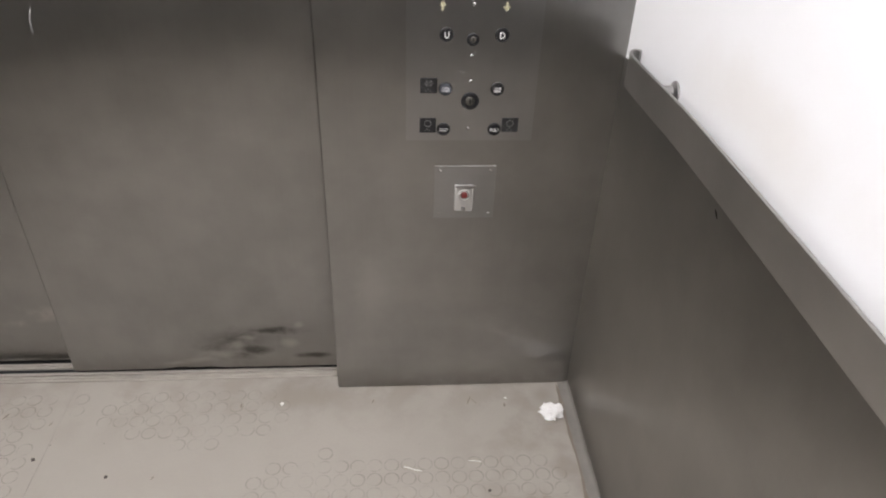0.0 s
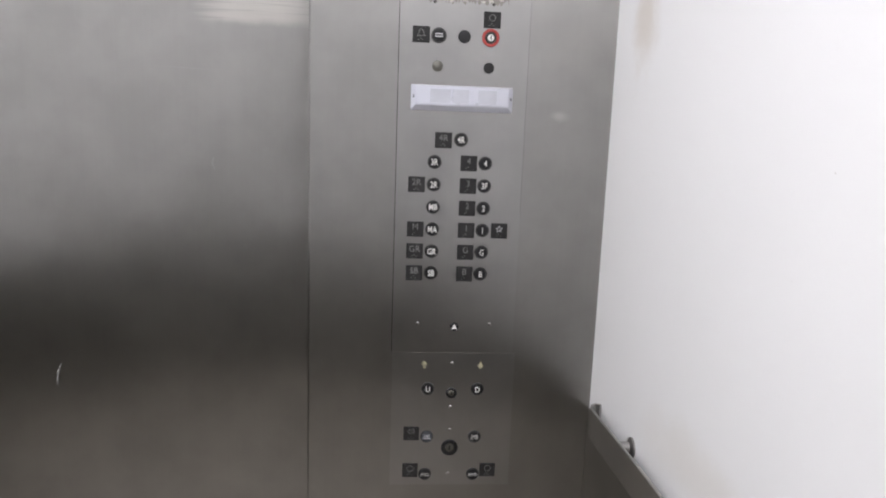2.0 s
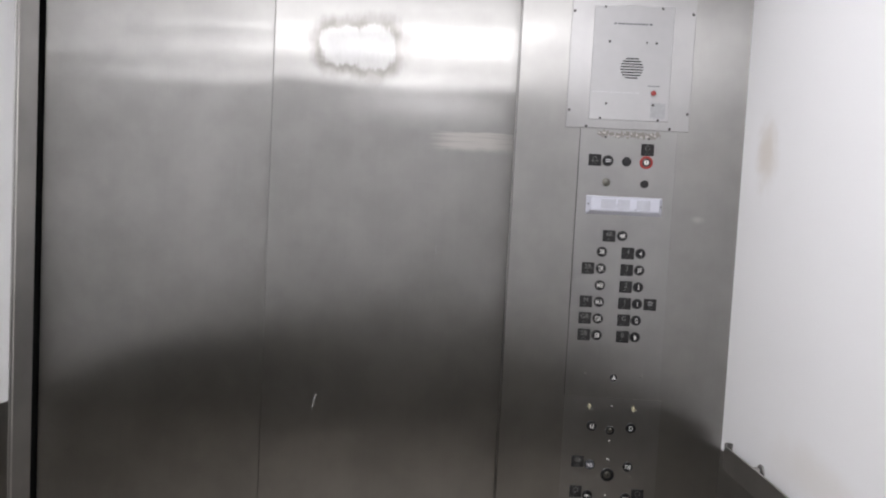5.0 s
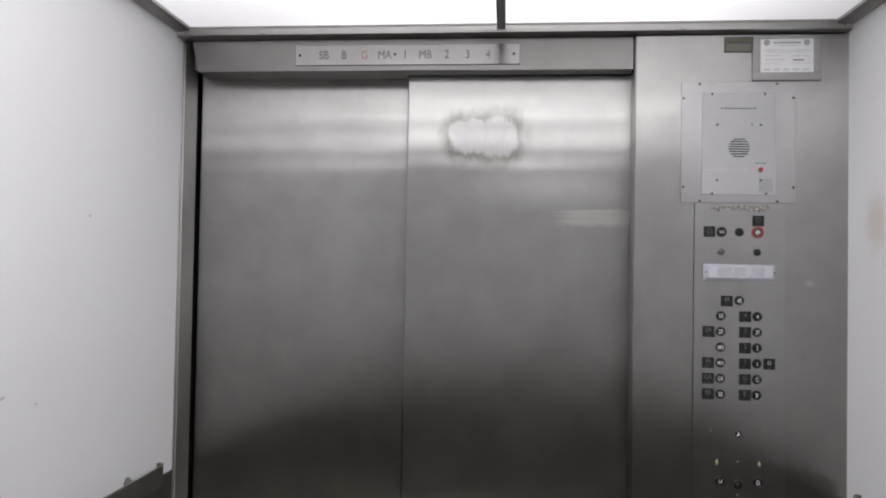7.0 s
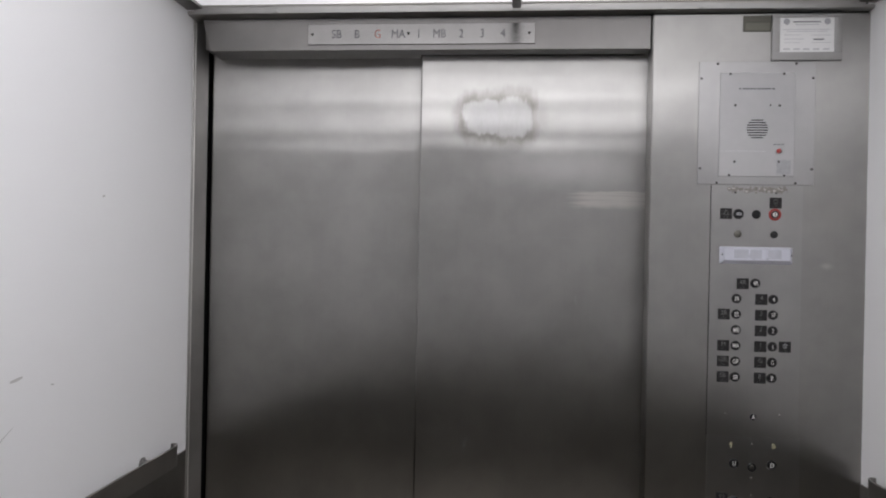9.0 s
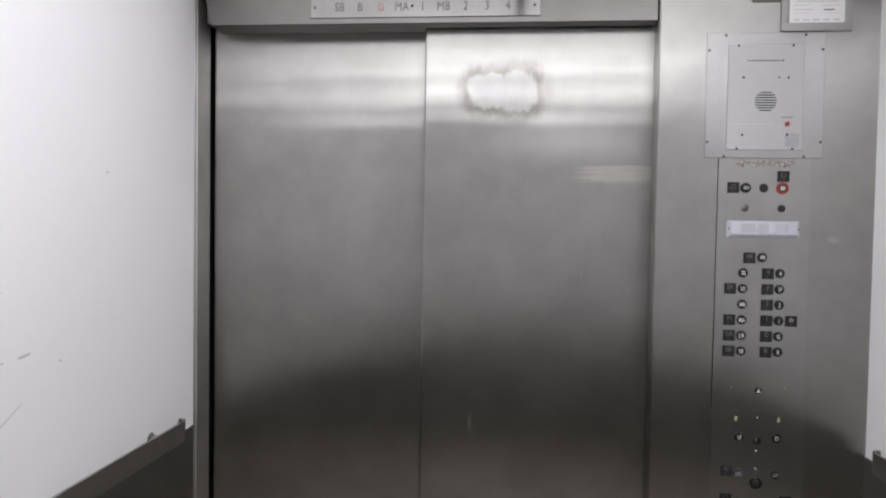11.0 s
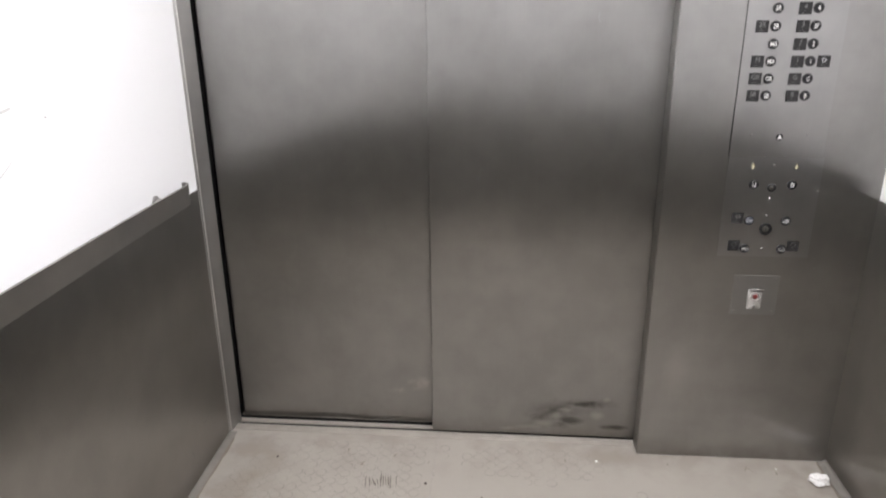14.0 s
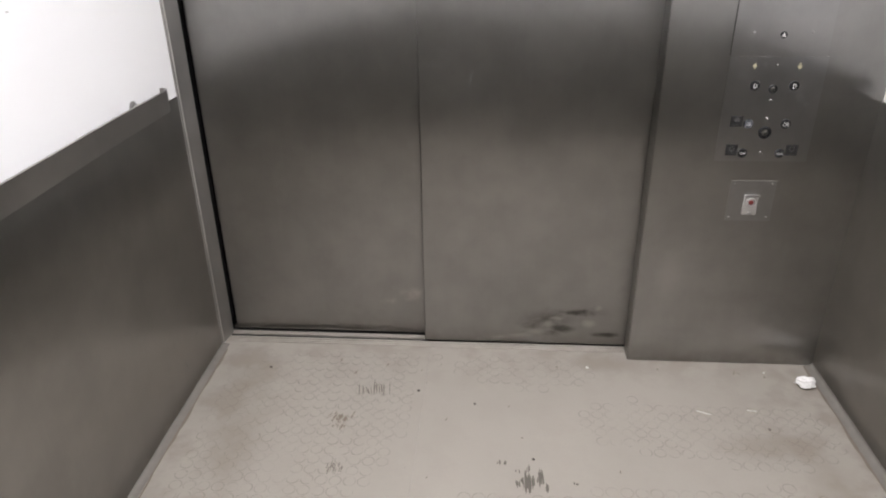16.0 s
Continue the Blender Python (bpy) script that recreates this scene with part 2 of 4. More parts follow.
M_GLUE_DARK = plain("brown_glue", (0.25, 0.236, 0.212), 0.75, vary=0.6, scale=160.0, bump=0.4)
M_DARK_RED = plain("dark_red_plastic", (0.17, 0.030, 0.027), 0.4)
M_WHITEBOX = plain("white_plastic", (0.36, 0.345, 0.32), 0.4, vary=0.3)
M_ACRYLIC = steel("thin_switch_plate", (0.450, 0.452, 0.452), 0.31)
M_TISSUE = plain("white_tissue", (0.85, 0.84, 0.82), 0.85, vary=0.05)
M_CRUMB = plain("dark_crumb", (0.05, 0.04, 0.035), 0.8)
M_PALE_CRUMB = plain("pale_crumb", (0.75, 0.74, 0.70), 0.7)
M_SCUFF = plain("black_rubber_scuff", (0.118, 0.106, 0.090), 0.7, vary=0.4)
M_SCUFF_SOFT = plain("brown_scuff", (0.185, 0.155, 0.125), 0.7, vary=0.3)
M_WALL_MARK = plain("grey_pencil_mark", (0.58, 0.57, 0.56), 0.6, vary=0.3)
M_SCRATCH = plain("bright_scratch", (0.40, 0.395, 0.385), 0.5, 0.75)
M_COVE = plain("cove_base_grey", (0.185, 0.171, 0.152), 0.40, vary=0.35, scale=30.0)
M_DARK = plain("dark_shaft", (0.02, 0.02, 0.02), 0.9)
M_BACK = plain("grey_laminate", (0.45, 0.45, 0.45), 0.45, vary=0.08, scale=20.0)
M_BACK_LOW = plain("dull_steel_back_panel", (0.30, 0.293, 0.28), 0.42, 0.25, vary=0.1, scale=20.0)
M_CEILING = plain("ceiling_paint", (0.7, 0.7, 0.69), 0.7)


def wall_paint():
    n = Net("white_laminate")
    g = n.noise(1.6, 4.0)
    f = n.noise(45.0, 3.0)
    col = n.mix(g, (0.83, 0.83, 0.835), (0.88, 0.88, 0.88))
    d = n.oval(1, 2, -0.16, 1.67, 0.07, 0.10, 1.1, 14.0)
    right = n.ramp(n.xyz()[0], 0.3, 0.4)
    col = n.mix(n.math("MULTIPLY", right, n.ramp(d, 0.15, 1.25, 0.42, 0.0)), col, (0.52, 0.43, 0.31))
    e = n.oval(1, 2, -0.52, 0.99, 0.28, 0.07, 1.3, 8.0)
    col = n.mix(n.math("MULTIPLY", right, n.ramp(e, 0.1, 1.2, 0.22, 0.0)), col, (0.60, 0.53, 0.42))
    speck = n.ramp(n.noise(95.0, 2.0), 0.79, 0.83, 0.0, 0.45)
    col = n.mix(speck, col, (0.42, 0.38, 0.33))
    n.bump(f, 0.05, 0.0008)
    return n.done(col, n.math("ADD", 0.36, n.math("MULTIPLY", g, 0.15)), 0.0)


def rubber(name, ring):
    """Worn grey rubber sheet; ring: the studs' rims, where the dirt gathers in patches."""
    n = Net(name)
    p = n.xyz()
    big = n.noise(2.3, 4.0)
    mid = n.noise(9.0, 4.0)
    fine = n.noise(160.0, 3.0)
    col = n.mix(big, (0.292, 0.268, 0.235), (0.366, 0.336, 0.296))
    col = n.mix(n.ramp(fine, 0.35, 0.75, 0.0, 0.30), col, (0.30, 0.275, 0.25))
    # brown patches along the walls and the door
    side = n.math("MAXIMUM", n.ramp(p[0], 0.22, 0.52), n.ramp(p[0], -1.05, -1.30))
    side = n.math("MAXIMUM", side, n.ramp(p[1], -0.20, 0.02, 0.0, 0.75))
    stain = n.math("MULTIPLY", n.ramp(mid, 0.40, 0.66), n.math("ADD", n.math("MULTIPLY", side, 0.42), 0.10))
    col = n.mix(stain, col, (0.205, 0.172, 0.142))
    # trodden brown stains beside the sill, the left wall and below the controls
    for cx, cy, rx, ry, most in ((-0.10, -0.025, 0.13, 0.055, 0.50), (-1.23, -0.16, 0.10, 0.13, 0.42), (-1.20, -0.42, 0.11, 0.22, 0.36), (0.34, -0.40, 0.17, 0.07, 0.40), (0.46, -0.52, 0.08, 0.12, 0.36), (0.53, -0.045, 0.035, 0.040, 0.45)):
        col = n.mix(n.ramp(n.oval(0, 1, cx, cy, rx, ry, 1.2, 11.0), 0.1, 1.25, most, 0.0), col, (0.20, 0.168, 0.136))
    fleck = n.ramp(n.noise(60.0, 2.0), 0.74, 0.79, 0.0, 0.7)
    col = n.mix(fleck, col, (0.13, 0.115, 0.10))
    if ring:
        patch = n.ramp(n.noise(4.6, 3.0), 0.26, 0.52)
        worn = n.ramp(n.noise(30.0, 3.0), 0.36, 0.60)
        dirt = n.math("MULTIPLY", patch, worn)
        col = n.mix(n.math("MULTIPLY", dirt, 0.54), col, (0.175, 0.155, 0.132))
    n.bump(fine, 0.12, 0.0006)
    return n.done(col, n.math("ADD", 0.50, n.math("MULTIPLY", big, 0.15)), 0.0)


def diffuser():
    """Translucent panels with rows of tubes above them: brighter below the tubes, dimmer past their ends."""
    n = Net("lit_diffuser")
    x, y, z = n.xyz()
    glow = n.ramp(y, -1.0, 0.0, 0.185, 0.085)
    for row in (-1.09, -1.93):
        d = n.math("ABSOLUTE", n.math("SUBTRACT", y, row))
        glow = n.math("ADD", glow, n.ramp(d, 0.0, 0.14, 0.31, 0.0))
    glow = n.math("MULTIPLY", glow, n.ramp(x, 0.0, 0.56, 1.0, 0.42))
    glow = n.math("MULTIPLY", glow, n.ramp(x, -1.36, -0.65, 0.68, 1.12))
    n.feed(n.bsdf.inputs["Emission Color"], (1.0, 0.975, 1.005))
    n.feed(n.bsdf.inputs["Emission Strength"], n.math("MULTIPLY", glow, LAMP))
    return n.done((0.8, 0.8, 0.8), 0.5, 0.0)


M_WALL = wall_paint()
M_FLOOR = rubber("grey_rubber", False)
M_STUD = rubber("grey_rubber_stud_rim", True)
M_DIFFUSER = diffuser()


# ---- building helpers ----
CENTRE = {}


def finish(name, bm, material, smooth=True):
    """A mesh with box-projected UVs, its origin at its middle; returns the mesh and that middle."""
    bm.normal_update()
    uv = bm.loops.layers.uv.new("UVMap")
    for face in bm.faces:
        a = [abs(c) for c in face.normal]
        k = a.index(max(a))
        for loop in face.loops:
            c = loop.vert.co
            loop[uv].uv = ((c.y, c.z), (c.x, c.z), (c.x, c.y))[k]
        face.smooth = smooth
    lo = Vector(min(v.co[i] for v in bm.verts) for i in range(3))
    hi = Vector(max(v.co[i] for v in bm.verts) for i in range(3))
    mid = (lo + hi) / 2
    bmesh.ops.translate(bm, verts=bm.verts, vec=-mid)
    mesh = bpy.data.meshes.new(name)
    bm.to_mesh(mesh)
    bm.free()
    for m in material if isinstance(material, (list, tuple)) else [material]:
        mesh.materials.append(m)
    if smooth:
        mesh.set_sharp_from_angle(angle=radians(35))
    return mesh, mid


def part(name, bm, material, parent=None, label="", smooth=True):
    """Links a bmesh, built in world coordinates, as one mesh object under a thing or a part."""
    mesh, mid = finish(name, bm, material, smooth)
    ob = new(name, mesh)
    ob.location = mid - (CENTRE[parent.name] if parent else Vector())
    ob.parent = parent
    CENTRE[ob.name] = mid
    if label:
        tagged(ob, label)
    return ob


def thing(name, place, label, category, group="", kind=""):
    """An Empty at the thing's base, to carry its parts."""
    ob = new(name)
    ob.empty_display_size = 0.05
    ob.location = place
    CENTRE[ob.name] = Vector(place)
    return tagged(ob, label, category, group, kind)


def box(bm, x0, x1, y0, y1, z0, z1, bevel=0.0, segments=2):
    m = Matrix.LocRotScale(((x0 + x1) / 2, (y0 + y1) / 2, (z0 + z1) / 2), None, (abs(x1 - x0), abs(y1 - y0), abs(z1 - z0)))
    made = bmesh.ops.create_cube(bm, size=1.0, matrix=m)
    if bevel:
        edges = list({e for v in made["verts"] for e in v.link_edges})
        bmesh.ops.bevel(bm, geom=edges, offset=bevel, segments=segments, affect="EDGES", profile=0.5)
    return bm


def boxed(*args, **kw):
    return box(bmesh.new(), *args, **kw)


def turned(profile, at, axis="y", steps=28):
    """A solid of revolution: profile of (radius, height), standing out of the front wall along -y, or along another axis."""
    bm = bmesh.new()
    rings = []
    for r, h in profile:
        if r < 1e-6:
            rings.append([bm.verts.new((0, 0, h))])
        else:
            rings.append([bm.verts.new((r * math.cos(2 * math.pi * k / steps), r * math.sin(2 * math.pi * k / steps), h)) for k in range(steps)])
    for a, b in zip(rings, rings[1:]):
        for k in range(steps):
            p, q = a[k % len(a)], a[(k + 1) % len(a)]
            s, t = b[(k + 1) % len(b)], b[k % len(b)]
            ring = list(dict.fromkeys((p, q, s, t)))
            if len(ring) > 2:
                bm.faces.new(ring)
    turn = {"y": Matrix.Rotation(radians(90), 4, "X"), "x": Matrix.Rotation(radians(90), 4, "Y"), "-x": Matrix.Rotation(radians(-90), 4, "Y"), "z": Matrix()}[axis]
    bmesh.ops.transform(bm, matrix=Matrix.Translation(at) @ turn, verts=bm.verts)
    bmesh.ops.recalc_face_normals(bm, faces=bm.faces)
    return bm


def slab(points, y0, y1, bevel=0.0):
    """A flat outline in x and z, given depth in y."""
    bm = bmesh.new()
    front = [bm.verts.new((x, y0, z)) for x, z in points]
    back = [bm.verts.new((x, y1, z)) for x, z in points]
    bm.faces.new(front)
    bm.faces.new(back[::-1])
    n = len(points)
    for k in range(n):
        bm.faces.new((front[k], back[k], back[(k + 1) % n], front[(k + 1) % n]))
    bmesh.ops.recalc_face_normals(bm, faces=bm.faces)
    if bevel:
        bmesh.ops.bevel(bm, geom=list(bm.edges), offset=bevel, segments=1, affect="EDGES")
    return bm


def sweep(section, start, end, axis):
    """A section of (a, z) points drawn along x or y."""
    bm = bmesh.new()
    put = (lambda a, z, s: (s, a, z)) if axis == "x" else (lambda a, z, s: (a, s, z))
    one = [bm.verts.new(put(a, z, start)) for a, z in section]
    two = [bm.verts.new(put(a, z, end)) for a, z in section]
    n = len(section)
    for k in range(n):
        bm.faces.new((one[k], two[k], two[(k + 1) % n], one[(k + 1) % n]))
    bm.faces.new(one)
    bm.faces.new(two[::-1])
    bmesh.ops.recalc_face_normals(bm, faces=bm.faces)
    return bm


def lettering(text, size, x, y, z, bold=0.0, wide=1.0):
    """Built-in font letters of that cap height, centred at x and z, standing upright and facing -y."""
    curve = bpy.data.curves.new("letters", "FONT")
    curve.body, curve.size, curve.offset, curve.extrude = text, 1.0, bold, 0.02
    curve.resolution_u = 3
    ob = new("letters", curve)
    bpy.context.view_layer.update()
    mesh = bpy.data.meshes.new_from_object(ob.evaluated_get(bpy.context.evaluated_depsgraph_get()))
    bpy.data.objects.remove(ob)
    bpy.data.curves.remove(curve)
    bm = bmesh.new()
    bm.from_mesh(mesh)
    bpy.data.meshes.remove(mesh)
    xs, ys = [v.co.x for v in bm.verts], [v.co.y for v in bm.verts]
    k = size / 0.69
    cx, cy = (min(xs) + max(xs)) / 2, (min(ys) + max(ys)) / 2
    for v in bm.verts:
        v.co = Vector((x + (v.co.x - cx) * k * wide, y - v.co.z * k * 0.3, z + (v.co.y - cy) * k))
    bmesh.ops.recalc_face_normals(bm, faces=bm.faces)
    return bm


def streak_mesh(strokes, z):
    """Thin flat smears on the floor: (x, y, length along y, width, lean) each, with ragged ends."""
    bm = bmesh.new()
    rng = random.Random(4)
    for number, (x, y, length, width, lean) in enumerate(strokes):
        h = z + 0.00002 * number
        n = 6
        left, right = [], []
        for k in range(n + 1):
            f = k / n
            w = width * 0.5 * math.sin(math.pi * min(1, max(0.0, f * 0.9 + 0.05))) * rng.uniform(0.6, 1.15)
            cx, cy = x + lean * (f - 0.5), y + length * (f - 0.5)
            left.append(bm.verts.new((cx - w, cy, h)))
            right.append(bm.verts.new((cx + w, cy, h)))
        for k in range(n):
            bm.faces.new((left[k], right[k], right[k + 1], left[k + 1]))
    return bm


# ---- the cab's shell ----
XL, XR, YB, ZC = -1.40, 0.603, -2.42, 2.24
RAIL_Z0, RAIL_Z1, WAIN = 0.877, 0.939, 0.884

floor = tagged(part("floor", boxed(XL - 0.1, XR + 0.1, YB - 0.1, 0.045, -0.05, -0.004), M_FLOOR), "grey studded rubber cab floor, worn and scuffed", "floor", kind="structure")
seam = -0.664
part("rubber_sheet", boxed(XL, seam - 0.0003, YB, 0.043, -0.004, 0.0), M_FLOOR, floor)
part("rubber_sheet", boxed(seam + 0.0003, XR, YB, 0.043, -0.004, 0.0), M_FLOOR, floor)


def wall_set(name, sign, x):
    """A side wall: white laminate above, steel below, butted end to end."""
    wall = tagged(part("wall_" + name, boxed(x, x + sign * 0.08, YB - 0.08, 0.016, WAIN, ZC + 0.1), M_WALL), "white laminate upper wall panel with scuffs", "wall", kind="structure")
    low = tagged(part("wainscot_" + name, boxed(x - sign * 0.002, x + sign * 0.08, YB - 0.08, 0.0155, 0.0, WAIN - 0.0005, bevel=0.0015), M_WAINSCOT), "dull brushed steel lower wall panel", "wall panel", kind="structure")
    return wall, low


wall_left, wain_left = wall_set("left", -1, XL)
wall_right, wain_right = wall_set("right", 1, XR)
tagged(part("wall_back", boxed(XL, XR, YB - 0.08, YB, WAIN, ZC + 0.1), M_BACK), "grey laminate back wall above the steel panel", "wall", kind="structure")
tagged(part("wainscot_back", boxed(XL, XR, YB - 0.08, YB + 0.002, 0.0, WAIN - 0.0005, bevel=0.0015), M_BACK_LOW), "dull grey steel lower back wall panel", "wall panel", kind="structure")

# front return panel, with its jamb turned back towards the door
tagged(part("wall_front", slab([(0, 0), (XR + 0.010, 0), (XR + 0.010, ZC - 0.0155), (0, ZC - 0.0155)], 0.0, 0.068, bevel=0.0035), M_PANEL), "brushed steel front return panel holding the controls", "wall panel", kind="structure")
tagged(part("jamb_slot", boxed(0.02, XR, 0.075, 0.21, 0.0, ZC), M_DARK), "dark door pocket behind the return panel", "wall", kind="structure")

# slim left jamb, flaring from the wall's end towards the door
jamb = bmesh.new()
pts = [(XL - 0.02, 0.0165), (XL + 0.001, 0.0165), (XL + 0.0025, 0.018), (XL + 0.0025, 0.030), (XL + 0.0145, 0.100), (XL + 0.008, 0.104), (XL - 0.02, 0.104)]
lowv = [jamb.verts.new((a, b, 0.0)) for a, b in pts]
topv = [jamb.verts.new((a, b, ZC)) for a, b in pts]
for k in range(len(pts)):
    jamb.faces.new((lowv[k], lowv[(k + 1) % len(pts)], topv[(k + 1) % len(pts)], topv[k]))
jamb.faces.new(lowv[::-1])
jamb.faces.new(topv)
bmesh.ops.recalc_face_normals(jamb, faces=jamb.faces)
tagged(part("jamb_left", jamb, M_JAMB), "narrow brushed steel door jamb", "door jamb", kind="structure")
# added strip, brighter than the jamb, in place of light caught on its corner
tagged(part("edge_highlight", boxed(XL, XL + 0.0055, 0.0270, 0.0325, 0.0, ZC - 0.02, bevel=0.0015), M_EDGE_GLINT), "thin pale steel strip painting the highlight on the door jamb's edge", "trim", kind="structure")

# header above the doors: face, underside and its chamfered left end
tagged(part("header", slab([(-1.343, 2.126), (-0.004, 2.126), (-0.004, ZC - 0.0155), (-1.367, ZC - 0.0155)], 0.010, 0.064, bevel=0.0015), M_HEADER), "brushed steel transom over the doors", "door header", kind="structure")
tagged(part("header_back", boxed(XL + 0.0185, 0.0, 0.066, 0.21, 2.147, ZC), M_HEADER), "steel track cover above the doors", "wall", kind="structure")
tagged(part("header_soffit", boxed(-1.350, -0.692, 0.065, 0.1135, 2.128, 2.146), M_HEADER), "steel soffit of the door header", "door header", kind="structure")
tagged(part("shaft_wall", boxed(XL - 0.1, XR + 0.1, 0.215, 0.26, -0.05, ZC + 0.1), M_DARK), "dark wall of the shaft behind the doors", "wall", kind="structure")
tagged(part("pocket_left", boxed(XL - 0.1, XL - 0.021, 0.046, 0.21, 0.0, ZC), M_DARK), "dark gap beside the doors", "wall", kind="structure")


# ---- doors ----
def door_leaf(name, x0, x1, y, z0, z1, dent, wave, material, label):
    """A sliding leaf: a folded sheet, its foot dented, its face very slightly bowed."""
    bm = bmesh.new()
    zs = [z0 + 0.24 * k / 96 for k in range(97)] + [z0 + 0.24 + (z1 - z0 - 0.24) * k / 150 for k in range(1, 151)]
    xs = [x0, x0 + 0.0008, x0 + 0.0018, x0 + 0.003, x0 + 0.0045] + [x0 + (x1 - x0) * k / 130 for k in range(1, 131)]
    nx = len(xs) - 1
    grid = []
    for z in zs:
        row = []
        for x in xs:
            d = dent(x, z) + 0.0035 * max(0.0, 1 - (x - x0) / 0.0045) ** 2 + wave * (math.sin(z * 9.5 + x * 1.3) * 0.6 + math.sin(z * 4.1 - x * 2.2 + 1.0) + 2.4 * noise.noise(Vector((x * 3.1, y * 40, z * 5.5))) + 0.5 * noise.noise(Vector((x * 9.0, y * 40, z * 8.0))))
            d += wave * 0.48 * math.sin(z * 78 + 2.2 * noise.noise(Vector((x * 1.4, y * 40, z * 2.0)))) * math.exp(-((z - 1.95) / 0.20) ** 2)
            d += wave * 1.5 * math.exp(-((z - 1.96) / 0.05) ** 2)
            row.append(bm.verts.new((x, y + d, z)))
        grid.append(row)
    for a, b in zip(grid, grid[1:]):
        for k in range(nx):
            bm.faces.new((a[k], a[k + 1], b[k + 1], b[k]))
    # turned edges and back
    rim = [grid[0][k] for k in range(nx + 1)] + [r[-1] for r in grid[1:]] + [grid[-1][k] for k in range(nx - 1, -1, -1)] + [r[0] for r in grid[-2:0:-1]]
    back = [bm.verts.new((v.co.x, y + 0.030, v.co.z)) for v in rim]
    for k in range(len(rim)):
        j = (k + 1) % len(rim)
        bm.faces.new((rim[k], back[k], back[j], rim[j]))
    bm.faces.new(back)
    bmesh.ops.recalc_face_normals(bm, faces=bm.faces)
    return tagged(part(name, bm, material), label, "elevator door", kind="structure")


def crumple(x, z):
    """The kicked-in foot of the right leaf: a rising crease that is sharp above and fades below, a short second one, a turned-out lip."""
    f = 0.0
    line = [(-0.46, 0.014), (-0.38, 0.038), (-0.31, 0.074), (-0.262, 0.106), (-0.22, 0.134), (-0.16, 0.136), (-0.10, 0.150), (-0.05, 0.120)]
    if line[0][0] < x < line[-1][0]:
        for (xa, za), (xb, zb) in zip(line, line[1:]):
            if xa <= x <= xb:
                zc = za + (zb - za) * (x - xa) / (xb - xa)
        u = (x - line[0][0]) / (line[-1][0] - line[0][0])
        deep = 0.0140 * math.sin(math.pi * u) ** 0.7 * (1 + 0.3 * math.sin(x * 70))
        below = zc - z
        f += deep / (1 + math.exp(-below / 0.008)) * math.exp(-max(0, below) / 0.055)
    f += 0.0042 * math.exp(-((x + 0.060) / 0.042) ** 4) / (1 + math.exp(-(0.054 - z) / 0.0035)) * math.exp(-max(0, 0.054 - z) / 0.022)
    f -= 0.0022 * math.exp(-((x + 0.33) / 0.10) ** 2 - ((z - 0.016) / 0.014) ** 2)
    f -= 0.0035 * math.exp(-((x + 0.105) / 0.014) ** 2 - ((z - 0.150) / 0.008) ** 2)
    f += 0.0022 * math.exp(-((x + 0.22) / 0.14) ** 2 - ((z - 0.16) / 0.07) ** 2)
    return f


def scuffed(x, z):
    """The left leaf's shallow knock beside the meeting edge and its wavy foot."""
    f = -0.0016 * math.exp(-((x + 0.745) / 0.035) ** 2 - ((z - 0.168) / 0.020) ** 2)
    f += 0.0014 * math.exp(-((x + 0.77) / 0.06) ** 2 - ((z - 0.135) / 0.022) ** 2)
    return f - 0.0007 * math.exp(-((x + 0.80) / 0.12) ** 2 - ((z - 0.014) / 0.013) ** 2) + 0.0005 * math.exp(-((x + 1.05) / 0.08) ** 2 - ((z - 0.012) / 0.012) ** 2)


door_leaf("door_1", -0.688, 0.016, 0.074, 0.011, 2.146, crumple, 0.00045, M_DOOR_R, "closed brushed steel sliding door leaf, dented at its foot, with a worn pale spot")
door_leaf("door_2", -1.3785, -0.665, 0.118, 0.011, 2.146, scuffed, 0.00045, M_DOOR_L, "closed brushed steel rear sliding door leaf, scuffed at its foot")

sill = thing("door_sill", (-0.68, 0.12, 0.0), "grooved aluminium door sill, dirty", "door sill", kind="structure")
part("sill_bed", boxed(XL, 0.016, 0.0445, 0.21, -0.03, -0.006), M_DARK, sill)
for y0, y1 in ((0.0450, 0.0540), (0.0560, 0.0660), (0.0700, 0.0790), (0.0960, 0.1060), (0.1090, 0.1150), (0.1420, 0.1560)):
    part("sill_ridge", boxed(XL + 0.003, 0.015, y0, y1, -0.006, 0.0015, bevel=0.001, segments=1), M_SILL, sill)

# ---- cove base ----
for side, x, s in (("left", XL, 1), ("right", XR - 0.002, -1)):
    arc = [(x + s * (0.022 - 0.022 * math.sin(radians(90 - 9 * k)) + 0.0005), 0.0018 + 0.011 * (1 - math.cos(radians(90 - 9 * k)))) for k in range(1, 11)]
    section = [(x, 0.0), (x + s * 0.0245, 0.0), (x + s * 0.0240, 0.0016)] + arc[::-1] + [(x, 0.0120)]
    tagged(part("baseboard_" + side, sweep(section, YB, 0.026 if s > 0 else -0.001, "y"), M_COVE), "worn grey rubber cove base along the wall", "baseboard", kind="structure")
    part("dirt_line", streak_mesh([(x + s * (0.0275 + 0.002 * math.sin(k * 2.3)), YB + 0.1 * k + 0.05, 0.13, 0.010 + 0.003 * math.sin(k * 1.7), 0.0) for k in range(24)], 0.0012), M_SCUFF_SOFT, bpy.data.objects["baseboard_" + side])

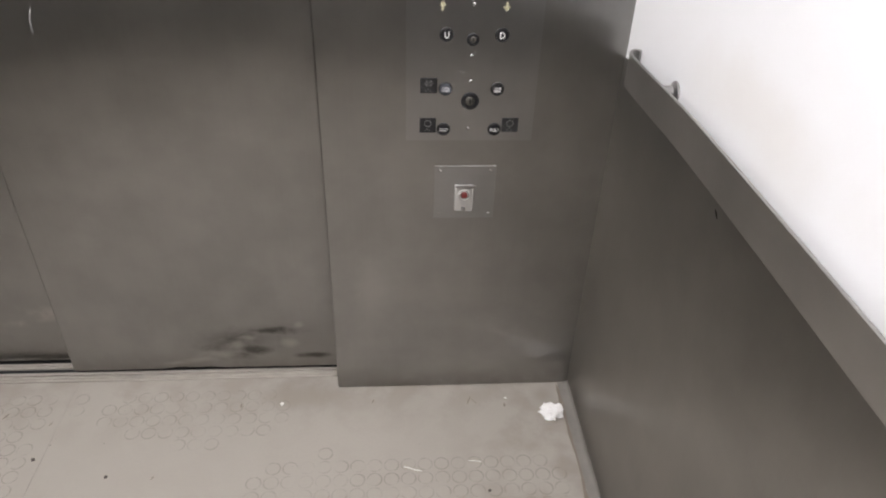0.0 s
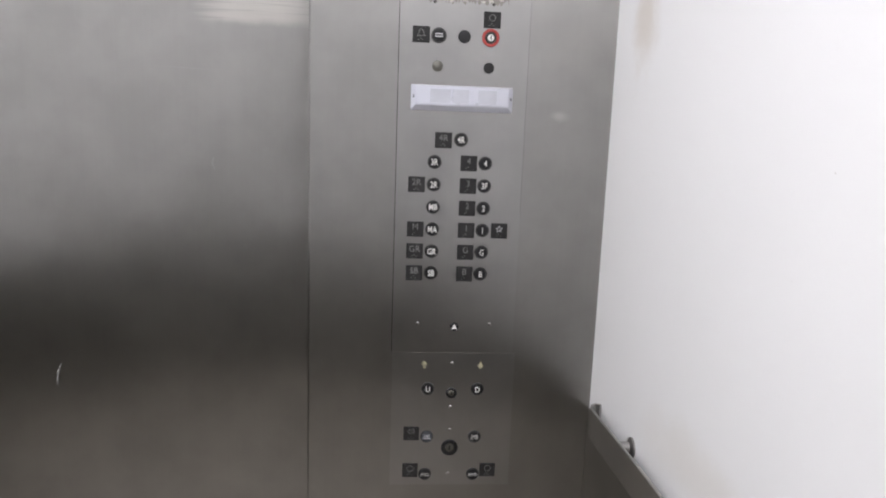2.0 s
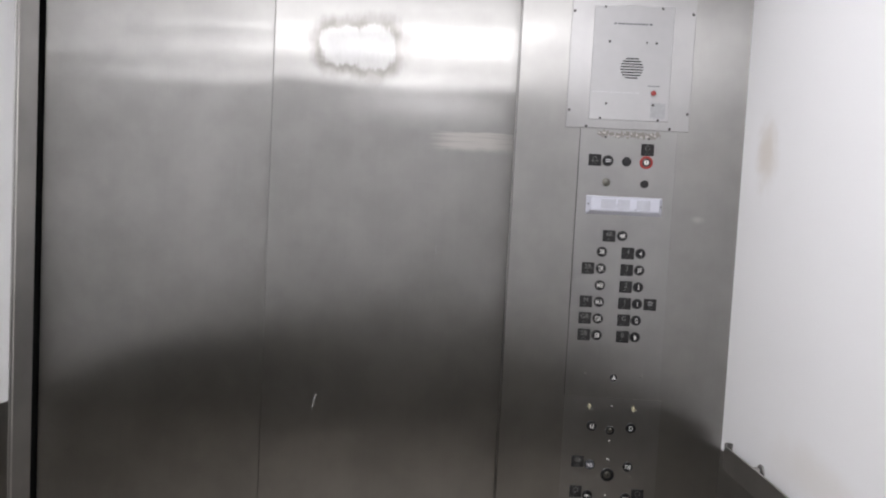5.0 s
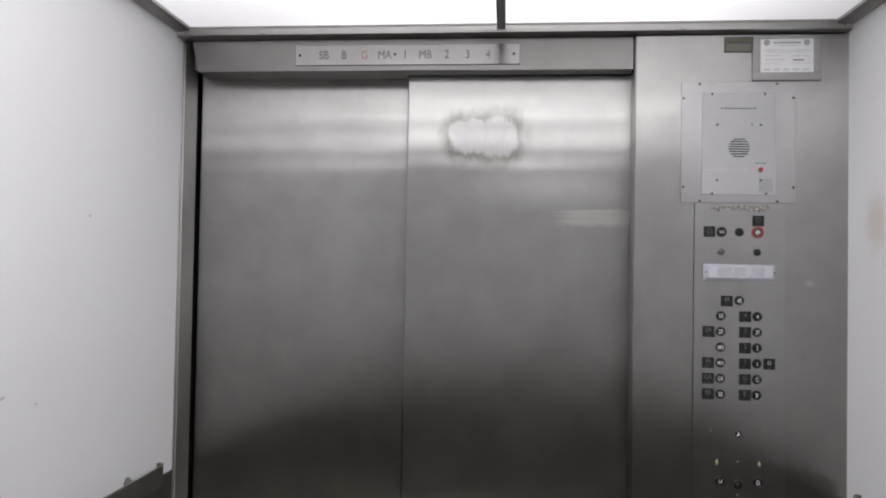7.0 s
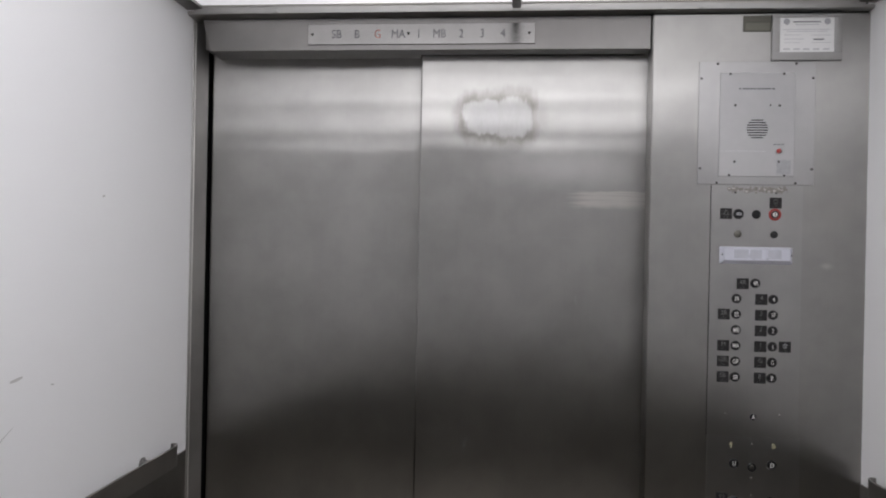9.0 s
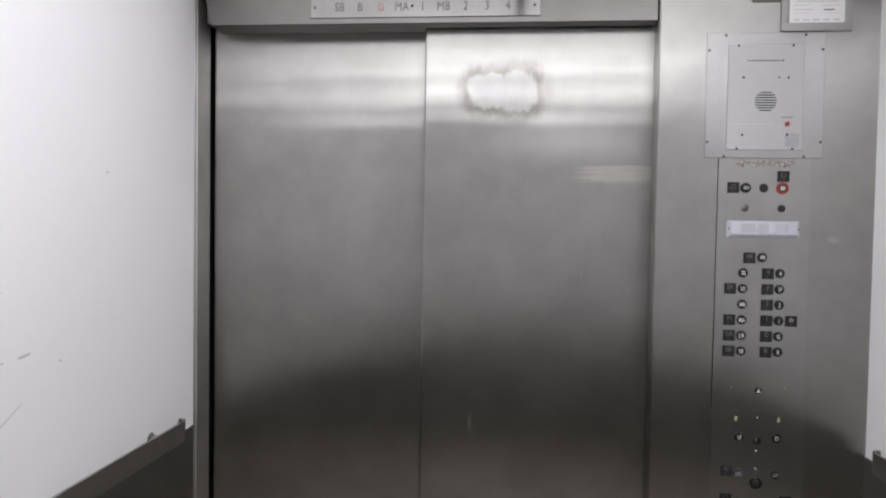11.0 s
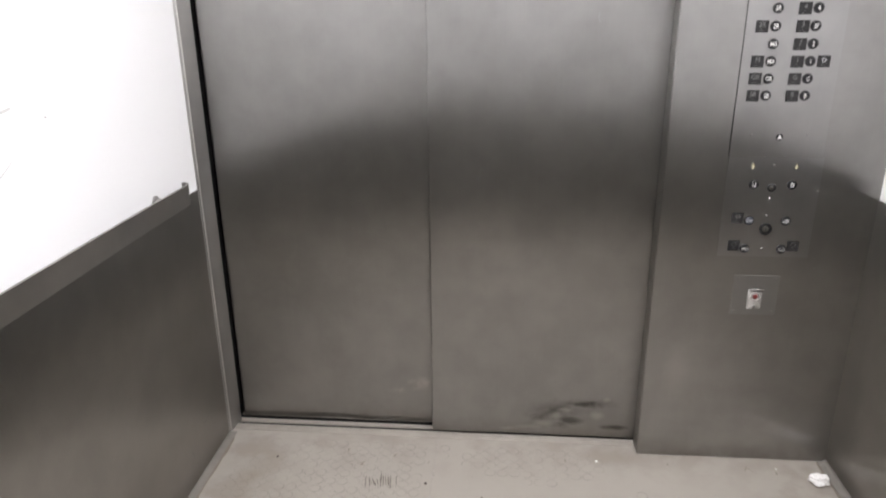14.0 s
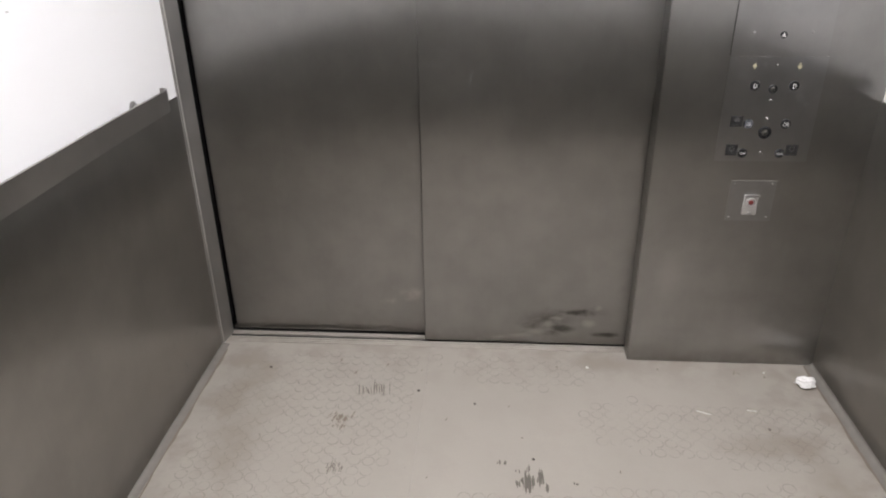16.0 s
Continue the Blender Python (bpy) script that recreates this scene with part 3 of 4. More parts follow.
# ---- ceiling ----
tagged(part("ceiling", boxed(XL - 0.1, XR + 0.1, YB - 0.1, 0.26, ZC + 0.1, ZC + 0.16), M_CEILING), "white painted canopy above the light panels", "ceiling", kind="structure")
frame_rail = thing("ceiling_frame", (-0.4, -1.2, ZC), "brushed steel frame carrying the light panels", "ceiling frame", kind="structure")
ledge = [(0.0, ZC - 0.016), (0.0, ZC + 0.05), (0.004, ZC + 0.05), (0.004, ZC - 0.010), (0.048, ZC - 0.008), (0.052, ZC - 0.002), (0.056, ZC - 0.002), (0.055, ZC - 0.010), (0.050, ZC - 0.013)]
part("side_angle", sweep([(XL + 0.001 + a * 0.80, z + 0.017) for a, z in ledge], YB, -0.0275, "y"), M_TRIM, frame_rail)
part("side_angle", sweep([(XR - 0.001 - a * 0.80, z + 0.017) for a, z in ledge], YB, -0.0275, "y"), M_TRIM, frame_rail)
part("front_angle", sweep([(0.030 - a, z + 0.001) for a, z in ledge], XL - 0.010, XR - 0.001, "x"), M_TRIM, frame_rail)
for x in (-1.127, 0.130):
    part("clip", boxed(x - 0.008, x + 0.008, -0.0285, -0.0215, ZC - 0.0075, ZC + 0.0005, bevel=0.001, segments=1), M_TRIM, frame_rail)
part("back_angle", sweep([(YB + 0.001 + a, z + 0.001) for a, z in ledge], XL + 0.0465, XR - 0.0465, "x"), M_TRIM, frame_rail)
part("cross_bar", boxed(-0.411, -0.385, YB + 0.06, -0.027, ZC - 0.002, ZC + 0.0195, bevel=0.002), M_TRIM, frame_rail, "dark steel bar between the light panels")
for x0, x1 in ((XL + 0.036, -0.400), (-0.396, XR - 0.036)):
    panel = thing("ceiling_light", ((x0 + x1) / 2, (YB + 0.02) / 2, ZC), "large glowing white diffuser panel in the ceiling", "ceiling light", group="ceiling light panels")
    part("diffuser", boxed(x0, x1, YB + 0.04, -0.012, ZC + 0.020, ZC + 0.026), M_DIFFUSER, panel, smooth=False)
    for y0, y1 in ((-0.020, -0.014), (YB + 0.042, YB + 0.048)):
        part("rim", boxed(x0 + 0.001, x1 - 0.001, y0, y1, ZC + 0.014, ZC + 0.0195, bevel=0.001), M_WHITEBOX, panel)


# ---- handrails ----
def handrail(x, s, lift, droop, label):
    """A flat bar on round standoffs whose front end curls back to the wall. s: +1 when the wall is at its +x side; droop: how far that end is bent down."""
    rail = thing("handrail", (x, -1.2, RAIL_Z0), label, "handrail", group="handrails")
    off, thick, y_end = 0.030, 0.005, -0.092
    path = [(x - s * off, YB + 0.10)] + [(x - s * off, y_end - 0.03 - 0.06 * k) for k in range(9, -1, -1)]
    for k in range(1, 13):
        a = math.pi * 0.5 * k / 12 * 1.35
        path.append((x - s * (off - 0.016 + 0.016 * math.cos(a)), y_end - 0.03 + 0.036 * math.sin(a)))
    bm = bmesh.new()
    rows = []
    for k, (px, py) in enumerate(path):
        qx, qy = path[min(k + 1, len(path) - 1)]
        rx, ry = path[max(k - 1, 0)]
        t = Vector((qx - rx, qy - ry)).normalized()
        nx, ny = t.y * -s * -1, -t.x * -s * -1
        inner, outer = (px + nx * thick / 2, py + ny * thick / 2), (px - nx * thick / 2, py - ny * thick / 2)
        e = 0.0012
        ring = [(outer, RAIL_Z0 + e), (outer, RAIL_Z1 - e), ((outer[0] * 0.7 + inner[0] * 0.3, outer[1] * 0.7 + inner[1] * 0.3), RAIL_Z1),
                ((outer[0] * 0.3 + inner[0] * 0.7, outer[1] * 0.3 + inner[1] * 0.7), RAIL_Z1), (inner, RAIL_Z1 - e), (inner, RAIL_Z0 + e), ((px, py), RAIL_Z0)]
        rows.append([bm.verts.new((p[0], p[1], z + lift - droop * math.exp(-((p[1] + 0.09) / 0.22) ** 2))) for p, z in ring])
    n = len(rows[0])
    for a, b in zip(rows, rows[1:]):
        for k in range(n):
            bm.faces.new((a[k], a[(k + 1) % n], b[(k + 1) % n], b[k]))
    bm.faces.new(rows[0])
    bm.faces.new(rows[-1])
    bmesh.ops.recalc_face_normals(bm, faces=bm.faces)
    part("bar", bm, M_RAIL, rail)
    for y in (-0.265 if s > 0 else -0.248, -0.95, -1.70):
        part("standoff", turned([(0, 0), (0.018, 0), (0.018, 0.003), (0.0150, 0.005), (0.0105, 0.007), (0.0100, off - thick / 2), (0, off - thick / 2)], (x, y, 0.919), "-x" if s > 0 else "x", 20), M_SCREW, rail)
    return rail


handrail(XR, 1, 0.004, 0.014, "flat brushed steel handrail bar with curled end")
handrail(XL, -1, -0.002, 0.004, "flat brushed steel handrail bar with curled end")


# ---- small hardware ----
def screw(x, z, y, parent, r=0.0036, material=None):
    bm = turned([(r, 0.0), (r, 0.0006), (r * 0.75, 0.0014), (r * 0.3, 0.0017), (0, 0.0017)], (x, y, z), "y", 12)
    return part("screw", bm, material or M_SCREW, parent)


def push_button(x, z, text, parent, r=0.0132, cap=None, size=0.0122, wide=0.74, bars=0):
    """A round push button: dull ring, domed black cap, white legend."""
    b = part("button", turned([(r * 0.90, 0.0), (r * 0.90, 0.0030), (r * 0.84, 0.0042), (r * 0.5, 0.0046), (0, 0.0046)], (x, YP, z)), cap or M_BLACK, parent)
    part("ring", turned([(r * 1.06, 0.0), (r * 1.06, 0.0012), (r * 1.0, 0.0026), (r * 0.91, 0.0026), (r * 0.90, 0.0004)], (x, YP, z)), M_RING, b)
    if text:
        part("legend", lettering(text, size, x, YP - 0.0047, z, 0.010 if size > 0.008 else 0.0, wide), M_LEGEND, b, "white letters " + text)
    for k in range(bars):
        zz = z + (k - (bars - 1) / 2) * 0.0048
        part("legend_bar", boxed(x - r * 0.52, x + r * 0.52, YP - 0.0052, YP - 0.0046, zz - 0.0013, zz + 0.0013), M_FAINT, b)
    return b


def legend_tile(x, z, text, parent, w=0.0335, h=0.031, material=None):
    """A dark legend plate with a raised grey character and a row of dots below it."""
    t = part("legend_plate", boxed(x - w / 2, x + w / 2, YP - 0.0016, YP, z - h / 2, z + h / 2, bevel=0.0008, segments=1), material or M_TILE, parent)
    if text:
        part("character", lettering(text, 0.0125, x, YP - 0.0018, z + 0.0048, 0.0, 0.95), M_TILE_MARK, t, "raised character " + text)
    for k in range(2 if text and len(text) < 2 else 3):
        part("dot", turned([(0.0011, 0.0), (0.0009, 0.0007), (0, 0.0009)], (x - 0.005 + k * 0.004, YP - 0.0016, z - 0.0105 + (k % 2) * 0.003), "y", 8), M_TILE_MARK, t)
    return t


def outline_sign(x, z, points, parent, y, material, width=0.0011):
    """A line drawing of thin bars on a plate, as one small mesh."""
    bm = bmesh.new()
    for (ax, az), (bx, bz) in zip(points, points[1:]):
        a, b = Vector((x + ax, 0, z + az)), Vector((x + bx, 0, z + bz))
        d = (b - a).normalized()
        n = Vector((-d.z, 0, d.x)) * width / 2
        vs = [bm.verts.new((p.x, y + dy, p.z)) for dy in (-0.0004, 0.0004) for p in (a - n, a + n, b + n, b - n)]
        for f in ((0, 1, 2, 3), (7, 6, 5, 4), (0, 4, 5, 1), (1, 5, 6, 2), (2, 6, 7, 3), (3, 7, 4, 0)):
            bm.faces.new([vs[k] for k in f])
    bmesh.ops.recalc_face_normals(bm, faces=bm.faces)
    return part("sign", bm, material, parent)


def keyswitch(x, z, r, parent, body=None, slot=True):
    k = part("key_switch", turned([(r, 0.0), (r, 0.0022), (r * 0.88, 0.0034), (r * 0.62, 0.0034), (r * 0.56, 0.0016), (0, 0.0016)], (x, YP, z)), body or M_BLACK, parent)
    part("lock_core", turned([(r * 0.50, 0.0), (r * 0.50, 0.0026), (r * 0.40, 0.0034), (0, 0.0034)], (x, YP, z)), M_BRASS, k)
    if slot:
        part("keyhole", boxed(x - r * 0.08, x + r * 0.08, YP - 0.0038, YP - 0.0033, z - r * 0.30, z + r * 0.30), M_PIT, k)
    return k


# ---- the car operating panel ----
YP = -0.0035
panel = thing("control_panel", (0.301, 0.0, 0.707), "tall brushed steel elevator control panel with round black buttons", "control panel")
part("upper_plate", boxed(0.1735, 0.4275, YP, 0.0, 1.0053, 1.728), M_PLATE, panel)
part("lower_plate", boxed(0.1755, 0.4330, YP, 0.0, 0.708, 1.0052), M_PLATE_LOW, panel)
part("plate_edge", boxed(0.1755, 0.4330, YP - 0.0006, YP + 0.0005, 1.0042, 1.0056), M_SCREW, panel)
part("shadow_line", boxed(0.1722, 0.1734, -0.0012, 0.0, 1.006, 1.728), M_PIT, panel)
part("shadow_line", boxed(0.4276, 0.4283, -0.0012, 0.0, 1.30, 1.728), M_PIT, panel)

STEP = 0.0452
ROWS_L = ["3R", "2R", "MB", "MA", "GR", "SB"]
ROWS_R = ["4", "3F", "2", "1", "G", "B"]
TILES_L = {"2R": "2R", "MA": "M", "GR": "GR", "SB": "SB"}
TILES_R = ["4", "3", "2", "1", "G", "B"]
push_button(0.301, 1.4465, "4R", panel)
legend_tile(0.266, 1.4445, "4R", panel)
for k in range(6):
    z = 1.4013 - k * STEP
    push_button(0.2495, z, ROWS_L[k], panel)
    if ROWS_L[k] in TILES_L:
        legend_tile(0.215, z - 0.0005, TILES_L[ROWS_L[k]], panel)
    push_button(0.3515, z, ROWS_R[k], panel)
    legend_tile(0.3185, z - 0.0010, TILES_R[k], panel)
star = legend_tile(0.386, 1.2655, "", panel)
STAR = [(0.0072 * (1.0 if k % 2 == 0 else 0.42) * math.sin(k * math.pi / 5), 0.0035 + 0.0072 * (1.0 if k % 2 == 0 else 0.42) * math.cos(k * math.pi / 5)) for k in range(11)]
outline_sign(0.386, 1.2655, STAR, star, YP - 0.0019, M_FAINT)

# top row: alarm, call button, blank hole, red key ring
bell = legend_tile(0.2155, 1.6455, "", panel)
outline_sign(0.2155, 1.6455, [(-0.008, -0.003), (-0.005, 0.0), (-0.004, 0.007), (0.0, 0.010), (0.004, 0.007), (0.005, 0.0), (0.008, -0.003), (-0.008, -0.003)], bell, YP - 0.0019, M_TILE_MARK)
push_button(0.2500, 1.6450, "", panel, r=0.0142, bars=2)
part("blank_hole", turned([(0.0125, 0.0), (0.0125, 0.0008), (0.0110, 0.0014), (0, 0.0008)], (0.2995, YP, 1.6445)), M_BLACK, panel)
stop_tile = legend_tile(0.3525, 1.6780, "", panel)
outline_sign(0.3525, 1.6790, [(0.0062 * math.cos(math.pi * (k / 4 + 0.125)), 0.003 + 0.0062 * math.sin(math.pi * (k / 4 + 0.125))) for k in range(9)], stop_tile, YP - 0.0019, M_TILE_MARK)
part("red_ring", turned([(0.0172, 0.0), (0.0172, 0.0022), (0.0160, 0.0034), (0.0120, 0.0034), (0.0112, 0.0004)], (0.3510, YP, 1.6445)), M_RED, panel, "red plastic ring round the stop key switch")
stop = keyswitch(0.3510, 1.6445, 0.0108, panel, body=M_RING)
part("stop_face", turned([(0.0062, 0.0), (0.0062, 0.0040), (0, 0.0042)], (0.3510, YP, 1.6445)), M_LEGEND, stop)
part("slot", boxed(0.3500, 0.3520, YP - 0.0048, YP - 0.0042, 1.6405, 1.6485), M_BLACK, stop)
part("lamp_jewel", turned([(0.0105, 0.0), (0.0105, 0.0016), (0.0085, 0.0022), (0.0080, 0.0010), (0.0045, 0.0026), (0, 0.0034)], (0.2490, YP, 1.5870)), M_BRASS, panel, "tarnished brass lamp jewel")
part("blank_plug", turned([(0.0105, 0.0), (0.0105, 0.0014), (0.0090, 0.0022), (0, 0.0022)], (0.3500, YP, 1.5870)), M_TILE, panel)

# plastic floor indicator cover: a wedge-ended box
ind = bmesh.new()
base = [(0.1985, 1.5015), (0.3995, 1.5015), (0.3995, 1.5510), (0.1985, 1.5510)]
top = [(0.2085, 1.5120), (0.3900, 1.5120), (0.3900, 1.5480), (0.2085, 1.5480)]
bv = [ind.verts.new((x, YP, z)) for x, z in base]
mv = [ind.verts.new((x, YP - 0.004, z)) for x, z in base]
tv = [ind.verts.new((x, YP - 0.016, z)) for x, z in top]
for a, b in ((bv, mv), (mv, tv)):
    for k in range(4):
        ind.faces.new((a[k], a[(k + 1) % 4], b[(k + 1) % 4], b[k]))
ind.faces.new(tv)
ind.faces.new(bv[::-1])
bmesh.ops.recalc_face_normals(ind, faces=ind.faces)
bmesh.ops.bevel(ind, geom=list(ind.edges), offset=0.0012, segments=2, affect="EDGES")
cover = part("indicator_cover", ind, M_LILAC, panel, "frosted pale lilac plastic floor display cover")
for x0, x1 in ((0.236, 0.276), (0.280, 0.312), (0.330, 0.366)):
    part("display_window", boxed(x0, x1, YP - 0.0164, YP - 0.0158, 1.5170, 1.5430, bevel=0.0002, segments=1), M_LENS, cover)
for x in (0.2040, 0.3950):
    part("clip_slot", boxed(x - 0.0012, x + 0.0012, YP - 0.0115, YP - 0.0060, 1.5250, 1.5310), M_BLACK, cover)

# middle: attendant button and screws
att = part("small_button", turned([(0.0092, 0.0), (0.0092, 0.0024), (0.0080, 0.0032), (0, 0.0034)], (0.3020, YP, 1.0620)), M_BLACK, panel)
part("pointer", slab([(0.3020 - 0.0058, 1.0562), (0.3020, 1.0585), (0.3020 + 0.0058, 1.0562), (0.3020, 1.0692)], YP - 0.0040, YP - 0.0033), M_LEGEND, att, "white pointer mark")
for x, z in ((0.2260, 1.0675), (0.3760, 1.0685), (0.3015, 0.9820), (0.3015, 0.8855), (0.3015, 0.8340), (0.3010, 0.7340)):
    screw(x, z, YP, panel, 0.0038)
for x, s in ((0.2425, 1), (0.3610, -1)):
    pts = [(x - 0.0022, 0.979 - s * 0.0085), (x + 0.0022, 0.979 - s * 0.0085), (x + 0.0022, 0.979), (x + 0.0070, 0.979), (x, 0.979 + s * 0.0095), (x - 0.0070, 0.979), (x - 0.0022, 0.979)]
    part("arrow_light", slab(pts, YP - 0.0008, YP + 0.0004), M_ARROW, panel, "pale yellow arrow light")

push_button(0.2515, 0.9260, "U", panel, size=0.0120, wide=0.85)
push_button(0.3565, 0.9260, "D", panel, size=0.0120, wide=0.85)
keyswitch(0.3015, 0.9170, 0.0120, panel)
o = legend_tile(0.2195, 0.8255, "", panel, 0.0330, 0.0310)
outline_sign(0.2195, 0.8255, [(0.0, -0.001), (0.0, 0.011)], o, YP - 0.0019, M_TILE_MARK)
outline_sign(0.2195, 0.8255, [(-0.0035, 0.011), (-0.008, 0.005), (-0.0035, -0.001), (-0.0035, 0.011)], o, YP - 0.0019, M_TILE_MARK)
outline_sign(0.2195, 0.8255, [(0.0035, 0.011), (0.008, 0.005), (0.0035, -0.001), (0.0035, 0.011)], o, YP - 0.0019, M_TILE_MARK)
ob = push_button(0.2525, 0.8190, "", panel, cap=M_BLUE_LENS)
part("legend", lettering("OPEN", 0.0040, 0.2525, YP - 0.0047, 0.8218, 0.02, 0.9), M_FAINT, ob)
part("legend", lettering("DOOR", 0.0040, 0.2525, YP - 0.0047, 0.8160, 0.02, 0.9), M_FAINT, ob)
cb = push_button(0.3550, 0.8190, "", panel)
part("legend", lettering("CLOSE", 0.0040, 0.3550, YP - 0.0047, 0.8218, 0.02, 0.85), M_LEGEND, cb)
part("legend", lettering("DOOR", 0.0040, 0.3550, YP - 0.0047, 0.8160, 0.02, 0.9), M_LEGEND, cb)
keyswitch(0.3020, 0.7940, 0.0180, panel)
f = legend_tile(0.2190, 0.7415, "", panel, 0.0330, 0.0320)
outline_sign(0.2190, 0.7415, [(0.0068 * math.cos(math.pi * k / 6), 0.004 + 0.0068 * math.sin(math.pi * k / 6)) for k in range(13)], f, YP - 0.0019, M_TILE_MARK)
push_button(0.2510, 0.7330, "FDO", panel, size=0.0066, wide=0.90)
push_button(0.3545, 0.7330, "RDO", panel, size=0.0066, wide=0.90)
g = legend_tile(0.3860, 0.7425, "", panel, 0.0335, 0.0310)
outline_sign(0.3860, 0.7425, [(0.0068 * math.cos(math.pi * k / 6), 0.004 + 0.0068 * math.sin(math.pi * k / 6)) for k in range(13)], g, YP - 0.0019, M_TILE_MARK)


def ragged(x0, x1, z0, z1, y, seed, n=26, rough=0.45):
    """A ragged flat patch of residue, thin but with an edge."""
    rng = random.Random(seed)
    up = [(x0 + (x1 - x0) * k / n, z1 - rng.uniform(0, rough) * (z1 - z0)) for k in range(n + 1)]
    down = [(x0 + (x1 - x0) * k / n, z0 + rng.uniform(0, rough) * (z1 - z0)) for k in range(n, -1, -1)]
    return slab(down + up, y - 0.0005, y + 0.0002)


rng = random.Random(21)
for x0, x1, seed in ((0.218, 0.262, 3), (0.266, 0.302, 5), (0.304, 0.344, 8), (0.346, 0.384, 11)):
    part("glue_residue", ragged(x0, x1, 1.7035, 1.7280, YP, seed, 14, 0.48), M_GLUE_DARK, panel, "torn brown glue residue")
for k in range(13):
    x, z = 0.221 + 0.0122 * k + rng.uniform(-0.003, 0.003), 1.7155 + rng.uniform(-0.005, 0.005)
    w, h = rng.uniform(0.004, 0.009), rng.uniform(0.004, 0.009)
    part("glue_residue", ragged(x, x + w, z - h / 2, z + h / 2, YP - 0.0004, 30 + k, 5), M_GLUE, panel, "pale paper scrap in the glue")
for x in (0.2400, 0.3540):
    screw(x, 1.7070, YP, panel, 0.003, M_DARK_SCREW)

# ---- intercom above the panel ----
phone = thing("intercom", (0.295, 0.0, 1.7295), "wall intercom with pale faceplate, round speaker slots and red button", "intercom")
YB1 = -0.0035
part("bezel", boxed(0.1325, 0.4565, YB1, 0.0, 1.7295, 2.0840, bevel=0.0010, segments=1), M_BEZEL, phone)
for x, z in ((0.184, 2.0775), (0.402, 2.0775), (0.139, 2.0355), (0.449, 2.0360), (0.1395, 1.7755), (0.450, 1.7760), (0.187, 1.7345), (0.406, 1.7350)):
    screw(x, z, YB1, phone, 0.0038, M_DARK_SCREW)
YF = YB1 - 0.003
face = part("faceplate", boxed(0.1915, 0.3995, YF, YB1, 1.7530, 2.0520, bevel=0.0010, segments=1), M_FACE, phone, "pale brushed aluminium faceplate")
for x, z in ((0.2345, 1.958), (0.357, 1.957), (0.235, 1.7955), (0.358, 1.796), (0.219, 2.0475), (0.368, 2.0475), (0.221, 1.7565), (0.373, 1.7565)):
    screw(x, z, YF, face, 0.0035, M_DARK_SCREW)
screw(0.332, 1.958, YF, face, 0.0026, M_DARK_SCREW)
for k in range(10):
    x = 0.2435 + k * 0.0102
    part("print_bar", boxed(x, x + (0.0084 if k % 4 else 0.0066), YF - 0.0003, YF + 0.0002, 2.0030, 2.0072), M_GREYMARK, face)
for k in range(11):
    x = 0.1965 + k * 0.0113
    part("print_bar", boxed(x, x + (0.0095 if k % 3 else 0.0070), YF - 0.0003, YF + 0.0002, 1.8248, 1.8268), M_FAINT, face)
for k in range(3):
    part("print_bar", boxed(0.342 + k * 0.011, 0.350 + k * 0.011, YF - 0.0003, YF + 0.0002, 1.8440, 1.8468), M_GREYMARK, face)
for k in range(8):
    z = 1.890 + (k - 3.5) * 0.0072
    h = math.sqrt(max(0.0, 0.030 ** 2 - (z - 1.890) ** 2))
    part("speaker_slot", boxed(0.2965 - h, 0.2965 + h, YF - 0.0004, YF + 0.0004, z - 0.0016, z + 0.0016, bevel=0.0003, segments=1), M_PIT, face)
red = part("call_button", turned([(0.0095, 0.0), (0.0095, 0.0016), (0.0075, 0.0024), (0.0068, 0.0010)], (0.357, YF, 1.8270)), M_FACE, phone)
part("button_cap", turned([(0.0066, 0.0), (0.0066, 0.0030), (0.0050, 0.0044), (0, 0.0048)], (0.357, YF, 1.8270)), M_RED, red, "small red push cap")
part("smear", ragged(0.352, 0.391, 1.7580, 1.8050, YF, 21, 7, 0.14), M_SMEAR, face)

# ---- certificate and name tag under the ceiling ----
cert = thing("certificate_frame", (0.428, 0.0, 2.087), "framed inspection certificate on white paper", "certificate")
for args in ((0.3325, 0.5235, 2.0870, 2.1095), (0.3325, 0.5235, 2.2085, 2.2170), (0.3325, 0.3530, 2.1095, 2.2085), (0.5030, 0.5235, 2.1095, 2.2085)):
    part("frame_side", boxed(args[0], args[1], -0.009, 0.0, args[2], args[3], bevel=0.0008), M_CERT, cert)
paper = part("paper", boxed(0.3530, 0.5030, -0.006, 0.0, 2.1095, 2.2085), M_PAPER, cert)
for x in (0.372, 0.484):
    part("seal", turned([(0.0088, 0.0), (0.0088, 0.0004), (0, 0.0004)], (x, -0.006, 2.1970), "y", 20), M_SEAL, paper)
for x0, x1, z, h in ((0.390, 0.466, 2.1960, 0.0030), (0.396, 0.460, 2.1885, 0.0022), (0.362, 0.494, 2.1745, 0.0018), (0.372, 0.484, 2.1690, 0.0018), (0.366, 0.412, 2.1590, 0.0016), (0.440, 0.492, 2.1580, 0.0016),
                     (0.366, 0.420, 2.1470, 0.0020), (0.446, 0.476, 2.1460, 0.0034), (0.366, 0.408, 2.1370, 0.0014), (0.440, 0.494, 2.1370, 0.0014)):
    part("print_bar", boxed(x0, x1, -0.0064, -0.0058, z - h / 2, z + h / 2), M_FAINT if h < 0.0030 else M_GREYMARK, paper)
for k in range(5):
    part("print_bar", boxed(0.364 + k * 0.027, 0.382 + k * 0.027, -0.0064, -0.0058, 2.1160, 2.1205), M_FAINT, paper)
tag = thing("name_tag", (0.292, 0.0, 2.171), "small olive two-part metal name plate", "name plate")
